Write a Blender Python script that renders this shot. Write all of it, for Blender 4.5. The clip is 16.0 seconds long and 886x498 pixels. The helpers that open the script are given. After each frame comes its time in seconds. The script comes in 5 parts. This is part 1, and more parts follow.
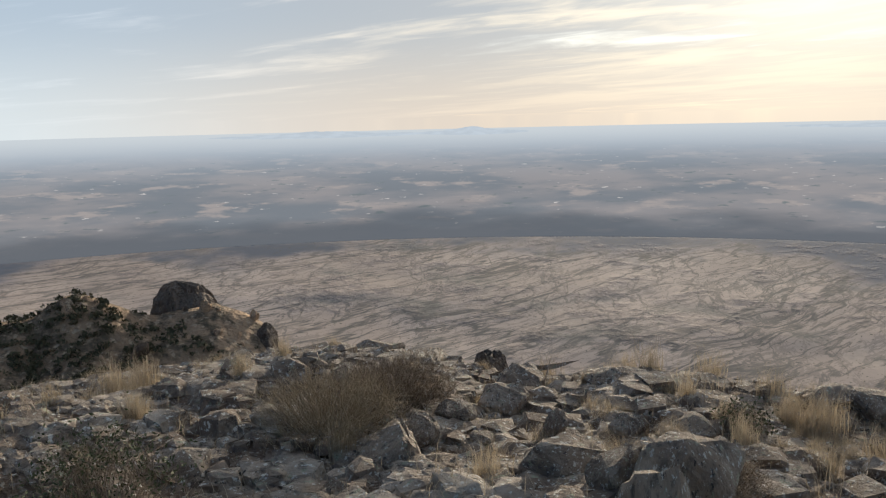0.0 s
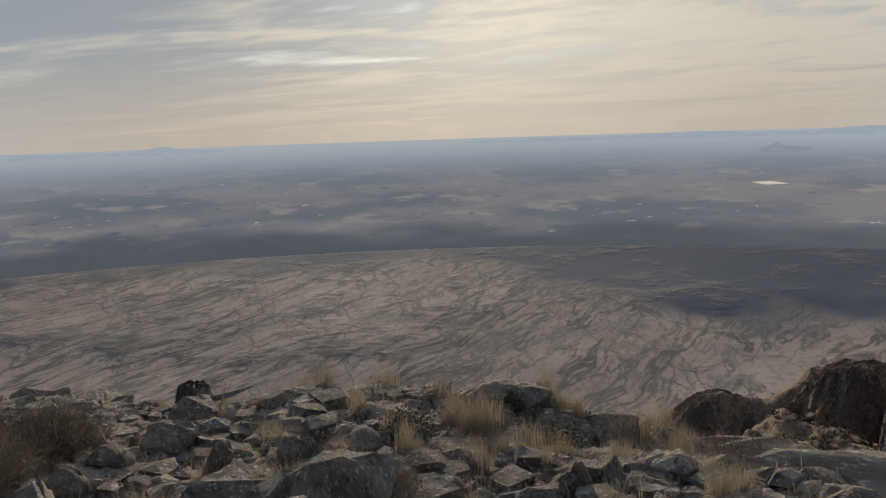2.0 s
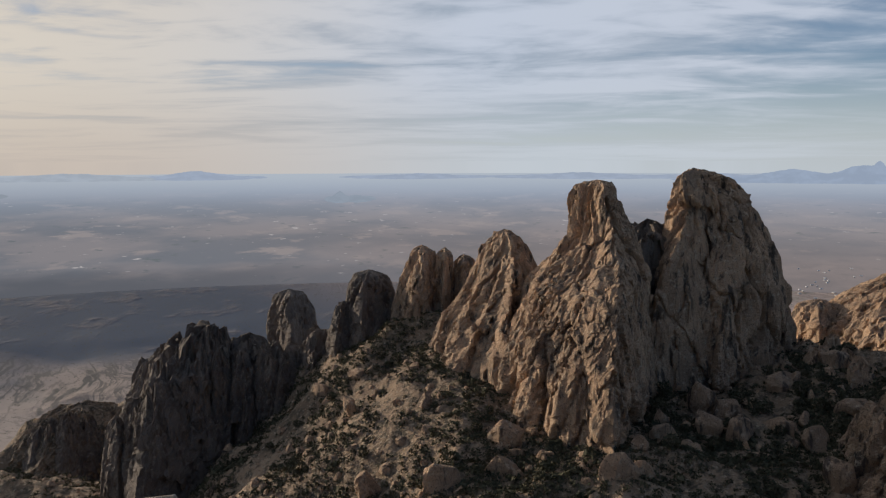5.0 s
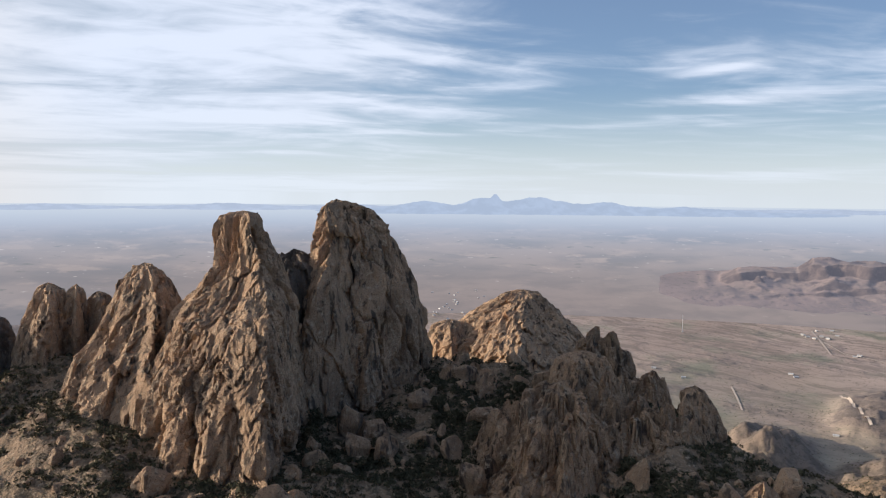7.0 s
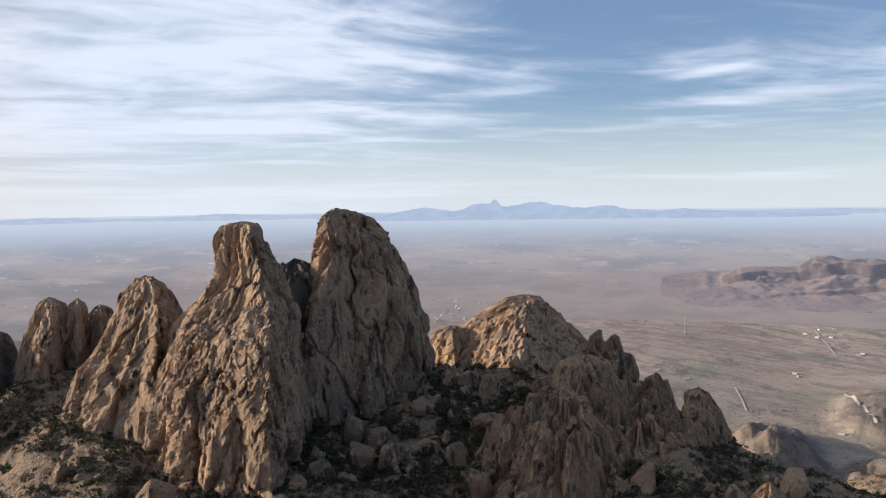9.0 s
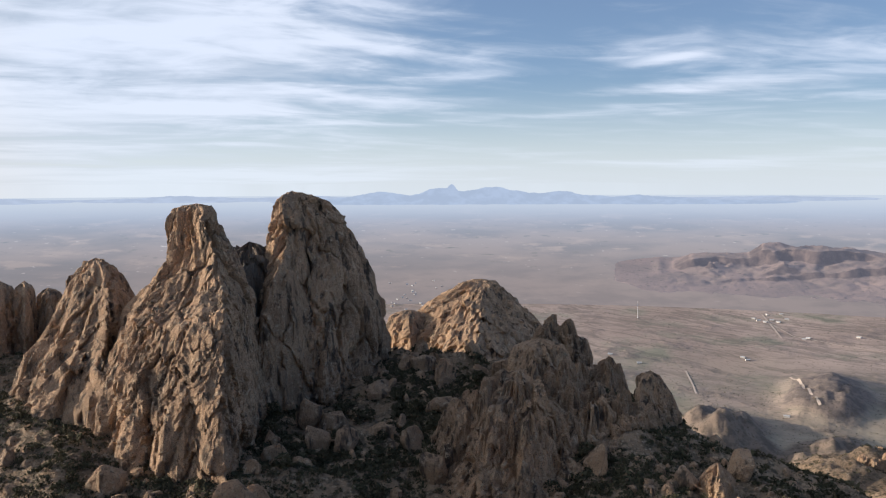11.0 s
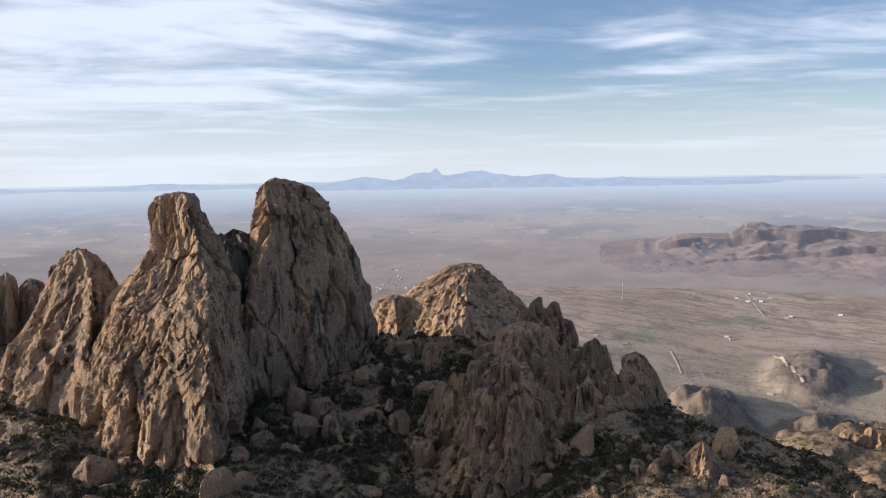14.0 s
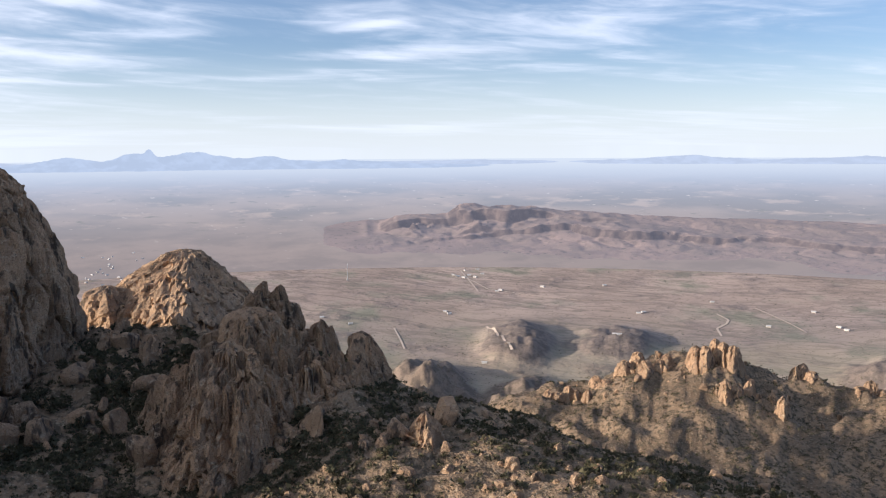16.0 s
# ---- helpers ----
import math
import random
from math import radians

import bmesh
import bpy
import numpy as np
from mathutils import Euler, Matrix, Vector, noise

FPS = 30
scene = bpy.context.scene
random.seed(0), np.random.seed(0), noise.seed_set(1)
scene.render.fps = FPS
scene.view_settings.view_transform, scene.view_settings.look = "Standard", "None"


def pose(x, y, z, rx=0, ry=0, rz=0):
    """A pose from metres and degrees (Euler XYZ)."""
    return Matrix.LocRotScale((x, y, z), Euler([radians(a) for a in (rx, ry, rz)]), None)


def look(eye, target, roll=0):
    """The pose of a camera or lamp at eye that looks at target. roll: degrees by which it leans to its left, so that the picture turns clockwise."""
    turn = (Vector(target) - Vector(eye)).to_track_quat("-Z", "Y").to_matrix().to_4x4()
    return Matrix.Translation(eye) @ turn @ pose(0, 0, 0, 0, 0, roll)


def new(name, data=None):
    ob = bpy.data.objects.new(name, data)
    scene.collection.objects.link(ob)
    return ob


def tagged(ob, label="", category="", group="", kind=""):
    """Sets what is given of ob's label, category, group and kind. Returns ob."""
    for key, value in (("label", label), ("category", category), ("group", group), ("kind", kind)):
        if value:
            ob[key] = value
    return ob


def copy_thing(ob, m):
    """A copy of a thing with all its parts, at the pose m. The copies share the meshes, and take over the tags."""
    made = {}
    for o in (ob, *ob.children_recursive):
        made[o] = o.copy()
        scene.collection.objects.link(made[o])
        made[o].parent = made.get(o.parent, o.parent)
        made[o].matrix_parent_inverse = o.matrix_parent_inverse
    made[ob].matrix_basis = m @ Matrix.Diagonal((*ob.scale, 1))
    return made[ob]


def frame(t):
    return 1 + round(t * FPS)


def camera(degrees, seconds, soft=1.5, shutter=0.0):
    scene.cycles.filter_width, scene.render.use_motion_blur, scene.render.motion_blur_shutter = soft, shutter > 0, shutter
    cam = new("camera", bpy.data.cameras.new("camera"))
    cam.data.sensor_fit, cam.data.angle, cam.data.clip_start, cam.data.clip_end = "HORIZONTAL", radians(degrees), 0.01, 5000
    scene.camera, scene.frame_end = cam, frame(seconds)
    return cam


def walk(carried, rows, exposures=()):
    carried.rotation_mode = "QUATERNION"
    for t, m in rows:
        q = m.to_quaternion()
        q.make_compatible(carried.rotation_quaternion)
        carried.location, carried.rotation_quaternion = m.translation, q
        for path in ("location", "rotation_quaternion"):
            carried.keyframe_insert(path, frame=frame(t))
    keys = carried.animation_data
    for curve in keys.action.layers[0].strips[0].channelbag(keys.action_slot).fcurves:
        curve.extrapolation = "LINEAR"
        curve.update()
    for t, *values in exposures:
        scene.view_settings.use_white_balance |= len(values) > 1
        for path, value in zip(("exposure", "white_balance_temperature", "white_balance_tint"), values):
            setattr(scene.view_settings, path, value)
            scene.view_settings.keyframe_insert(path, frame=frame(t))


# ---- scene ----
LENS = 56.32
PATH = [  # seconds, eye (x, y, z), bearing, pitch, lean
    (0.0, -0.197, -0.044, 1.652, 0.0, -9.02, -1.33),
    (0.5, -0.105, -0.019, 1.649, 6.85, -8.67, -1.97),
    (1.0, -0.051, -0.007, 1.646, 11.74, -8.52, -2.2),
    (1.5, 0.0, 0.0, 1.65, 15.55, -8.18, -2.17),
    (2.0, 0.072, 0.009, 1.64, 20.55, -8.31, -1.89),
    (2.5, 0.154, 0.015, 1.629, 25.16, -8.91, -1.88),
    (3.0, 0.218, 0.028, 1.615, 31.96, -9.47, -1.53),
    (3.2, 0.228, 0.037, 1.618, 35.21, -9.66, -1.32),
    (3.5, 0.242, 0.051, 1.622, 41.71, -9.03, -0.99),
    (4.0, 0.255, 0.061, 1.631, 51.92, -7.61, -0.61),
    (4.2, 0.258, 0.062, 1.634, 56.13, -7.17, -0.62),
    (4.5, 0.262, 0.064, 1.638, 62.31, -6.59, -0.64),
    (4.8, 0.264, 0.062, 1.64, 68.56, -6.11, -0.2),
    (5.0, 0.265, 0.06, 1.642, 72.36, -6.0, -0.14),
    (5.2, 0.265, 0.059, 1.642, 75.76, -5.55, 0.06),
    (6.2, 0.267, 0.057, 1.643, 90.3, -4.35, 0.25),
    (7.3, 0.268, 0.054, 1.644, 97.28, -3.51, 0.41),
    (7.5, 0.268, 0.053, 1.644, 97.26, -3.2, 0.34),
    (8.0, 0.269, 0.052, 1.644, 96.99, -3.05, -0.06),
    (8.2, 0.269, 0.051, 1.644, 96.71, -3.18, -0.34),
    (10.3, 0.272, 0.046, 1.646, 96.91, -3.47, -1.46),
    (10.5, 0.272, 0.045, 1.646, 97.92, -3.78, -1.08),
    (11.0, 0.273, 0.044, 1.646, 99.46, -4.48, -0.23),
    (11.5, 0.274, 0.042, 1.647, 100.45, -5.0, -0.42),
    (12.0, 0.275, 0.041, 1.647, 100.86, -4.94, -0.66),
    (12.5, 0.275, 0.04, 1.647, 100.8, -5.02, -0.48),
    (13.0, 0.276, 0.038, 1.648, 100.18, -5.12, -0.58),
    (13.5, 0.277, 0.037, 1.648, 100.03, -5.42, -0.74),
    (14.0, 0.277, 0.035, 1.649, 100.49, -5.57, -0.97),
    (14.5, 0.278, 0.034, 1.649, 101.42, -5.69, -1.09),
    (15.0, 0.279, 0.033, 1.649, 104.79, -5.66, -0.95),
    (15.4, 0.279, 0.032, 1.65, 110.1, -5.93, -0.7),
    (15.5, 0.279, 0.031, 1.65, 111.67, -6.11, -0.61),
    (16.0, 0.28, 0.03, 1.65, 119.48, -6.99, -0.35),
]
cam = camera(LENS, 16.0, soft=1.2)


def bearing(az, el=0.0):
    """Unit vector for a compass bearing and an elevation, in degrees; y is north."""
    a, e = radians(az), radians(el)
    return Vector((math.sin(a) * math.cos(e), math.cos(a) * math.cos(e), math.sin(e)))


EYE = 1.65
walk(cam, [(t, look((x, y, z), Vector((x, y, z)) + bearing(az, pitch) * 10, lean)) for t, x, y, z, az, pitch, lean in PATH],
     exposures=[(0.0, 0.2, 6150, 8), (0.5, 0.05, 6150, 8), (1.0, -0.2, 6150, 8), (2.0, -0.5, 6050, 8), (3.5, -0.5, 6000, 8), (4.5, -0.48, 6000, 10), (5.0, -0.36, 6000, 11), (7.3, 0.2, 5950, 12), (11.0, 0.18, 5900, 12), (14.5, 0.28, 5900, 13), (16.0, 0.4, 5900, 14)])

# ---- world and sun ----
SUN_AZ, SUN_EL = 17.0, 12.0


def nodes_of(tree):
    tree.nodes.clear()

    def add(kind, x=0, **values):
        n = tree.nodes.new(kind)
        for key, value in values.items():
            if key in n.inputs:
                n.inputs[key].default_value = value
        return n
    return add, tree.links.new


def build_world():
    world = bpy.data.worlds.new("sky")
    scene.world = world
    world.use_nodes = True
    tree = world.node_tree
    add, link = nodes_of(tree)
    out, back = add("ShaderNodeOutputWorld"), add("ShaderNodeBackground")
    sky = add("ShaderNodeTexSky")
    sky.sky_type, sky.sun_disc = "NISHITA", False
    sky.sun_elevation, sky.sun_rotation = radians(SUN_EL), radians(SUN_AZ)
    sky.air_density, sky.dust_density, sky.ozone_density, sky.altitude = 1.0, 1.4, 1.6, 1500
    coord = add("ShaderNodeTexCoord")
    sep = add("ShaderNodeSeparateXYZ")
    link(coord.outputs["Generated"], sep.inputs[0])

    def math_node(op, a, b=None, c=None):
        n = tree.nodes.new("ShaderNodeMath")
        n.operation = op
        for i, v in enumerate((a, b, c)):
            if v is None:
                continue
            if isinstance(v, (int, float)):
                n.inputs[i].default_value = v
            else:
                link(v, n.inputs[i])
        return n.outputs[0]

    def mix(fac, a, b):
        n = tree.nodes.new("ShaderNodeMix")
        n.data_type = "RGBA"
        for socket, v in ((n.inputs[0], fac), (n.inputs[6], a), (n.inputs[7], b)):
            if isinstance(v, (int, float)):
                socket.default_value = v
            elif isinstance(v, tuple):
                socket.default_value = (*v, 1)
            else:
                link(v, socket)
        return n.outputs[2]

    def ramp(value, lo, hi):
        n = tree.nodes.new("ShaderNodeMapRange")
        n.interpolation_type = "SMOOTHSTEP"
        n.inputs[1].default_value, n.inputs[2].default_value = lo, hi
        link(value, n.inputs[0])
        return n.outputs[0]

    # cirrus drawn out along the horizon, finer where it is low and far
    turn = math_node("ARCTAN2", sep.outputs[0], sep.outputs[1])
    up = math_node("MAXIMUM", sep.outputs[2], 0.0)
    layer = math_node("DIVIDE", 1.0, math_node("ADD", up, 0.16))
    comb = add("ShaderNodeCombineXYZ")
    link(turn, comb.inputs[0])
    lean = math_node("SUBTRACT", turn, 1.35)
    link(math_node("ADD", layer, math_node("MULTIPLY", math_node("MULTIPLY", lean, lean), -0.55)), comb.inputs[1])

    def cirrus(sx, sy, scale, detail, warp, shift):
        m = add("ShaderNodeMapping")
        m.inputs["Scale"].default_value, m.inputs["Location"].default_value = (sx, sy, 1), (shift, shift * 0.7, 0)
        link(comb.outputs[0], m.inputs[0])
        n = add("ShaderNodeTexNoise", Scale=scale, Detail=detail, Roughness=0.55, Distortion=warp)
        link(m.outputs[0], n.inputs["Vector"])
        return n.outputs[0]

    n1 = cirrus(2.3, 1.5, 1.15, 7.0, 0.7, 3.1)
    n2 = cirrus(1.1, 0.6, 1.0, 2.0, 0.2, 7.4)
    n3 = cirrus(9.0, 5.4, 1.0, 8.0, 0.8, 1.3)
    # how close the direction is to the bright part of the veil, drawn out beside the sun
    s = bearing(SUN_AZ + 7, SUN_EL - 1)
    dot = math_node("ADD", math_node("ADD", math_node("MULTIPLY", sep.outputs[0], s.x), math_node("MULTIPLY", sep.outputs[1], s.y)),
                    math_node("MULTIPLY", sep.outputs[2], s.z))
    near_sun = ramp(dot, 0.62, 0.99)
    wide_sun = ramp(dot, 0.15, 0.80)
    body = math_node("ADD", math_node("MULTIPLY", n1, 0.70), math_node("MULTIPLY", n3, 0.30))

    def bank(az, el, wide, tall, slope=0.0):
        """A soft-edged stretch of the sky where cirrus gathers, in degrees."""
        u = math_node("SUBTRACT", turn, radians(az))
        v = math_node("SUBTRACT", math_node("SUBTRACT", sep.outputs[2], math.sin(radians(el))), math_node("MULTIPLY", u, slope))
        u, v = math_node("DIVIDE", u, radians(wide)), math_node("DIVIDE", v, radians(tall))
        return math_node("EXPONENT", math_node("MULTIPLY", math_node("ADD", math_node("MULTIPLY", u, u), math_node("MULTIPLY", v, v)), -1.0))

    gather = 0.0
    for az, el, wide, tall, slope, gain in ((80, 9.5, 17, 3.6, -0.03, 0.17), (74, 4.5, 12, 1.2, 0.0, 0.10), (117.5, 6.2, 7.5, 0.45, 0.03, 0.19), (114.8, 8.2, 3.0, 0.35, 0.14, 0.16), (136, 12, 10, 1.6, -0.02, 0.22),
                                            (108, 6.5, 9, 2.4, 0.0, -0.13), (86, 4.2, 14, 0.9, 0.0, -0.06), (62, 5.5, 9, 1.6, 0.1, -0.10), (-14, 8, 18, 6.5, 0.2, 0.16)):
        gather = math_node("ADD", math_node("MULTIPLY", bank(az, el, wide, tall, slope), gain), gather)
    cover = ramp(math_node("ADD", math_node("ADD", math_node("ADD", body, gather), math_node("MULTIPLY", n2, 0.25)), math_node("MULTIPLY", wide_sun, 0.30)), 0.56, 0.90)
    thick = ramp(math_node("SUBTRACT", math_node("ADD", body, math_node("MULTIPLY", gather, 0.3)), math_node("SUBTRACT", math_node("MULTIPLY", bank(-18, 8, 26, 9), 0.20), math_node("MULTIPLY", bank(42, 7, 20, 9), 0.10))), 0.39, 0.61)
    # the veil thins out towards the far side of the sky
    away = math_node("ADD", math_node("MULTIPLY", sep.outputs[0], bearing(65).x), math_node("MULTIPLY", sep.outputs[1], bearing(65).y))
    reach = ramp(away, -0.95, -0.05)
    cover = math_node("MULTIPLY", cover, reach)
    lit = mix(near_sun, (7.9, 8.2, 8.7), (9.8, 8.3, 6.3))
    shade = mix(near_sun, (4.6, 5.2, 5.8), (4.6, 4.55, 4.5))
    cloud = mix(thick, shade, lit)
    clear = tree.nodes.new("ShaderNodeMix")
    clear.data_type, clear.blend_type = "RGBA", "MULTIPLY"
    clear.inputs[0].default_value = 1.0
    link(sky.outputs[0], clear.inputs[6])
    clear.inputs[7].default_value = (0.93, 1.0, 1.13, 1)
    veil = mix(math_node("MULTIPLY", reach, 0.12), clear.outputs[2], (6.6, 7.2, 7.9))
    base = mix(math_node("MULTIPLY", cover, 0.92), veil, cloud)
    # dust veil along the horizon
    low = math_node("SUBTRACT", 1.0, ramp(sep.outputs[2], -0.02, 0.13))
    dust = mix(ramp(dot, 0.55, 0.93), (7.5, 7.8, 7.7), (7.7, 6.4, 5.15))
    base = mix(math_node("MULTIPLY", math_node("MULTIPLY", low, 0.85), math_node("ADD", math_node("MULTIPLY", reach, 0.5), 0.5)), base, dust)
    addc = tree.nodes.new("ShaderNodeMix")
    addc.data_type, addc.blend_type = "RGBA", "ADD"
    link(math_node("POWER", math_node("MAXIMUM", dot, 0.0), 45.0), addc.inputs[0])
    link(base, addc.inputs[6])
    addc.inputs[7].default_value = (3.0, 2.5, 1.7, 1)
    link(addc.outputs[2], back.inputs[0])
    back.inputs[1].default_value = 0.095
    link(back.outputs[0], out.inputs[0])


build_world()
sun = new("sun", bpy.data.lights.new("sun", "SUN"))
sun.data.energy, sun.data.angle, sun.data.color = 5.0, radians(1.5), (1.0, 0.84, 0.64)
sun.matrix_world = look(bearing(SUN_AZ, SUN_EL) * 100, (0, 0, 0))


# ---- noise on arrays ----
def hash3(i, j, k):
    h = (i * 374761393 + j * 668265263 + k * 2147483647 + 1013904223) & 0xFFFFFFFF
    h = ((h ^ (h >> 13)) * 1274126177) & 0xFFFFFFFF
    return ((h ^ (h >> 16)) & 0xFFFF) / 65535.0


def value_noise(x, y, z=0.0):
    """Smooth noise from -1 to 1."""
    x, y, z = np.broadcast_arrays(np.asarray(x, float), np.asarray(y, float), np.asarray(z, float))
    i, j, k = (np.floor(v).astype(np.int64) for v in (x, y, z))
    u, v, w = x - i, y - j, z - k
    u, v, w = (s * s * s * (s * (s * 6 - 15) + 10) for s in (u, v, w))
    total = 0.0
    for a in (0, 1):
        for b in (0, 1):
            for c in (0, 1):
                total = total + hash3(i + a, j + b, k + c) * (u if a else 1 - u) * (v if b else 1 - v) * (w if c else 1 - w)
    return total * 2 - 1


def fbm(x, y, z=0.0, octaves=4, rough=0.5):
    total, gain, scale = 0.0, 1.0, 1.0
    for o in range(octaves):
        total = total + gain * value_noise(np.asarray(x) * scale + 17.3 * o, np.asarray(y) * scale - 9.1 * o, np.asarray(z) * scale + 5.7 * o)
        gain, scale = gain * rough, scale * 2.03
    return total


def ridged(x, y, z=0.0, octaves=3):
    total, gain, scale = 0.0, 1.0, 1.0
    for o in range(octaves):
        total = total + gain * (1 - 2 * np.abs(value_noise(np.asarray(x) * scale + 31.7 * o, np.asarray(y) * scale + 3.3 * o, np.asarray(z) * scale)))
        gain, scale = gain * 0.5, scale * 2.1
    return total


def cells(x, y, z):
    """Cellular noise: distance to the nearest seed, how far off the next one is, and a random value of the cell."""
    x, y, z = np.broadcast_arrays(x, y, z)
    i, j, k = (np.floor(v - 0.5).astype(np.int64) for v in (x, y, z))
    best = np.full(x.shape, 9.0)
    second, value = best.copy(), np.zeros(x.shape)
    for a in (0, 1):
        for b in (0, 1):
            for c in (0, 1):
                p, q, w = i + a, j + b, k + c
                h = hash3(p, q, w)
                d = (x - p - 0.2 - 0.6 * h) ** 2 + (y - q - 0.2 - 0.6 * (h * 17.0 % 1)) ** 2 + (z - w - 0.2 - 0.6 * (h * 131.0 % 1)) ** 2
                near = d < best
                second = np.where(near, best, np.minimum(second, d))
                best, value = np.where(near, d, best), np.where(near, h * 57.0 % 1, value)
    return np.sqrt(best), np.sqrt(second) - np.sqrt(best), value


def grid_mesh(name, points, close=False):
    """A mesh from a rows x columns x 3 array; close joins the last column to the first."""
    rows, cols = points.shape[:2]
    index = np.arange(rows * cols).reshape(rows, cols)
    if close:
        index = np.concatenate([index, index[:, :1]], axis=1)
    quads = np.stack([index[:-1, :-1], index[:-1, 1:], index[1:, 1:], index[1:, :-1]], -1).reshape(-1, 4)
    return array_mesh(name, points.reshape(-1, 3), quads)


def array_mesh(name, verts, faces):
    """A smooth-shaded mesh from arrays of vertices and of equal-sided faces."""
    mesh = bpy.data.meshes.new(name)
    n, sides = faces.shape
    mesh.vertices.add(len(verts))
    mesh.vertices.foreach_set("co", np.ascontiguousarray(verts, dtype=np.float32).ravel())
    mesh.loops.add(n * sides)
    mesh.loops.foreach_set("vertex_index", np.ascontiguousarray(faces, dtype=np.int32).ravel())
    mesh.polygons.add(n)
    mesh.polygons.foreach_set("loop_start", np.arange(0, n * sides, sides, dtype=np.int32))
    mesh.update(calc_edges=True)
    mesh.polygons.foreach_set("use_smooth", np.ones(n, dtype=bool))
    return mesh


# ---- materials ----
def material(name, build):
    m = bpy.data.materials.new(name)
    m.use_nodes = True
    add, link = nodes_of(m.node_tree)
    out = add("ShaderNodeOutputMaterial")
    link(build(m.node_tree, add, link), out.inputs[0])
    return m


class Kit:
    """Shortcuts for the nodes of one material."""

    def __init__(self, tree, add, link, space="Object"):
        self.tree, self.add, self.link = tree, add, link
        self.pos = add("ShaderNodeTexCoord").outputs[space] if space != "Position" else add("ShaderNodeNewGeometry").outputs["Position"]

    def mapped(self, scale=(1, 1, 1), turn=0.0, shift=(0, 0, 0)):
        n = self.add("ShaderNodeMapping")
        n.inputs["Scale"].default_value, n.inputs["Rotation"].default_value, n.inputs["Location"].default_value = scale, (0, 0, radians(turn)), shift
        self.link(self.pos, n.inputs[0])
        return n.outputs[0]

    def noise(self, scale, detail=4.0, rough=0.55, vector=None, warp=0.0):
        n = self.add("ShaderNodeTexNoise", Scale=scale, Detail=detail, Roughness=rough, Distortion=warp)
        self.link(vector or self.pos, n.inputs["Vector"])
        return n.outputs[0]

    def voronoi(self, scale, vector=None, feature="F1", out="Distance"):
        n = self.add("ShaderNodeTexVoronoi", Scale=scale)
        n.feature = feature
        self.link(vector or self.pos, n.inputs["Vector"])
        return n.outputs[out]

    def span(self, value, lo, hi, a=0.0, b=1.0):
        n = self.add("ShaderNodeMapRange")
        n.interpolation_type = "SMOOTHSTEP"
        for i, v in enumerate((lo, hi, a, b)):
            n.inputs[i + 1].default_value = v
        self.link(value, n.inputs[0])
        return n.outputs[0]

    def calc(self, op, a, b=0.0):
        n = self.tree.nodes.new("ShaderNodeMath")
        n.operation = op
        for i, v in enumerate((a, b)):
            if isinstance(v, (int, float)):
                n.inputs[i].default_value = v
            else:
                self.link(v, n.inputs[i])
        return n.outputs[0]

    def mix(self, fac, a, b, mode="MIX"):
        n = self.tree.nodes.new("ShaderNodeMix")
        n.data_type, n.blend_type = "RGBA", mode
        for socket, v in ((n.inputs[0], fac), (n.inputs[6], a), (n.inputs[7], b)):
            if isinstance(v, (int, float)):
                socket.default_value = v
            elif isinstance(v, tuple):
                socket.default_value = (*v, 1)
            else:
                self.link(v, socket)
        return n.outputs[2]

    def bump(self, height, strength, distance):
        n = self.add("ShaderNodeBump", Strength=strength, Distance=distance)
        self.link(height, n.inputs["Height"])
        return n.outputs[0]

    def surface(self, colour, roughness=0.9, normal=None, specular=0.25):
        n = self.add("ShaderNodeBsdfPrincipled", Roughness=roughness)
        n.inputs["Specular IOR Level"].default_value = specular
        if isinstance(colour, tuple):
            n.inputs["Base Color"].default_value = (*colour, 1)
        else:
            self.link(colour, n.inputs["Base Color"])
        if normal is not None:
            self.link(normal, n.inputs["Normal"])
        return n.outputs[0]


def ledge_soil(tree, add, link):
    k = Kit(tree, add, link, "Position")
    c = k.mix(k.span(k.noise(1.3), 0.35, 0.7), (0.12, 0.085, 0.06), (0.20, 0.15, 0.11))
    c = k.mix(k.span(k.noise(38.0, 5), 0.5, 0.72), c, (0.27, 0.235, 0.195))
    c = k.mix(k.span(k.noise(9.0, 5), 0.52, 0.7), c, (0.10, 0.075, 0.055))
    h = k.calc("ADD", k.noise(22.0, 6), k.calc("MULTIPLY", k.voronoi(45.0), 0.6))
    return k.surface(c, 0.95, k.bump(h, 0.9, 0.03))


def slope_soil(tree, add, link):
    k = Kit(tree, add, link, "Position")
    c = k.mix(k.span(k.noise(0.03, 5), 0.35, 0.65), (0.21, 0.146, 0.093), (0.36, 0.25, 0.158))
    c = k.mix(k.span(k.noise(0.30, 6, 0.68), 0.46, 0.60), c, (0.115, 0.09, 0.06))
    c = k.mix(k.span(k.noise(0.9, 4, 0.6), 0.54, 0.68), c, (0.40, 0.31, 0.215))
    c = k.mix(k.span(k.noise(0.16, 6, 0.7), 0.60, 0.68), c, (0.26, 0.19, 0.13))
    return k.surface(c, 0.95, k.bump(k.calc("ADD", k.noise(0.7, 8, 0.68), k.calc("MULTIPLY", k.voronoi(1.1), 0.5)), 1.0, 1.0))


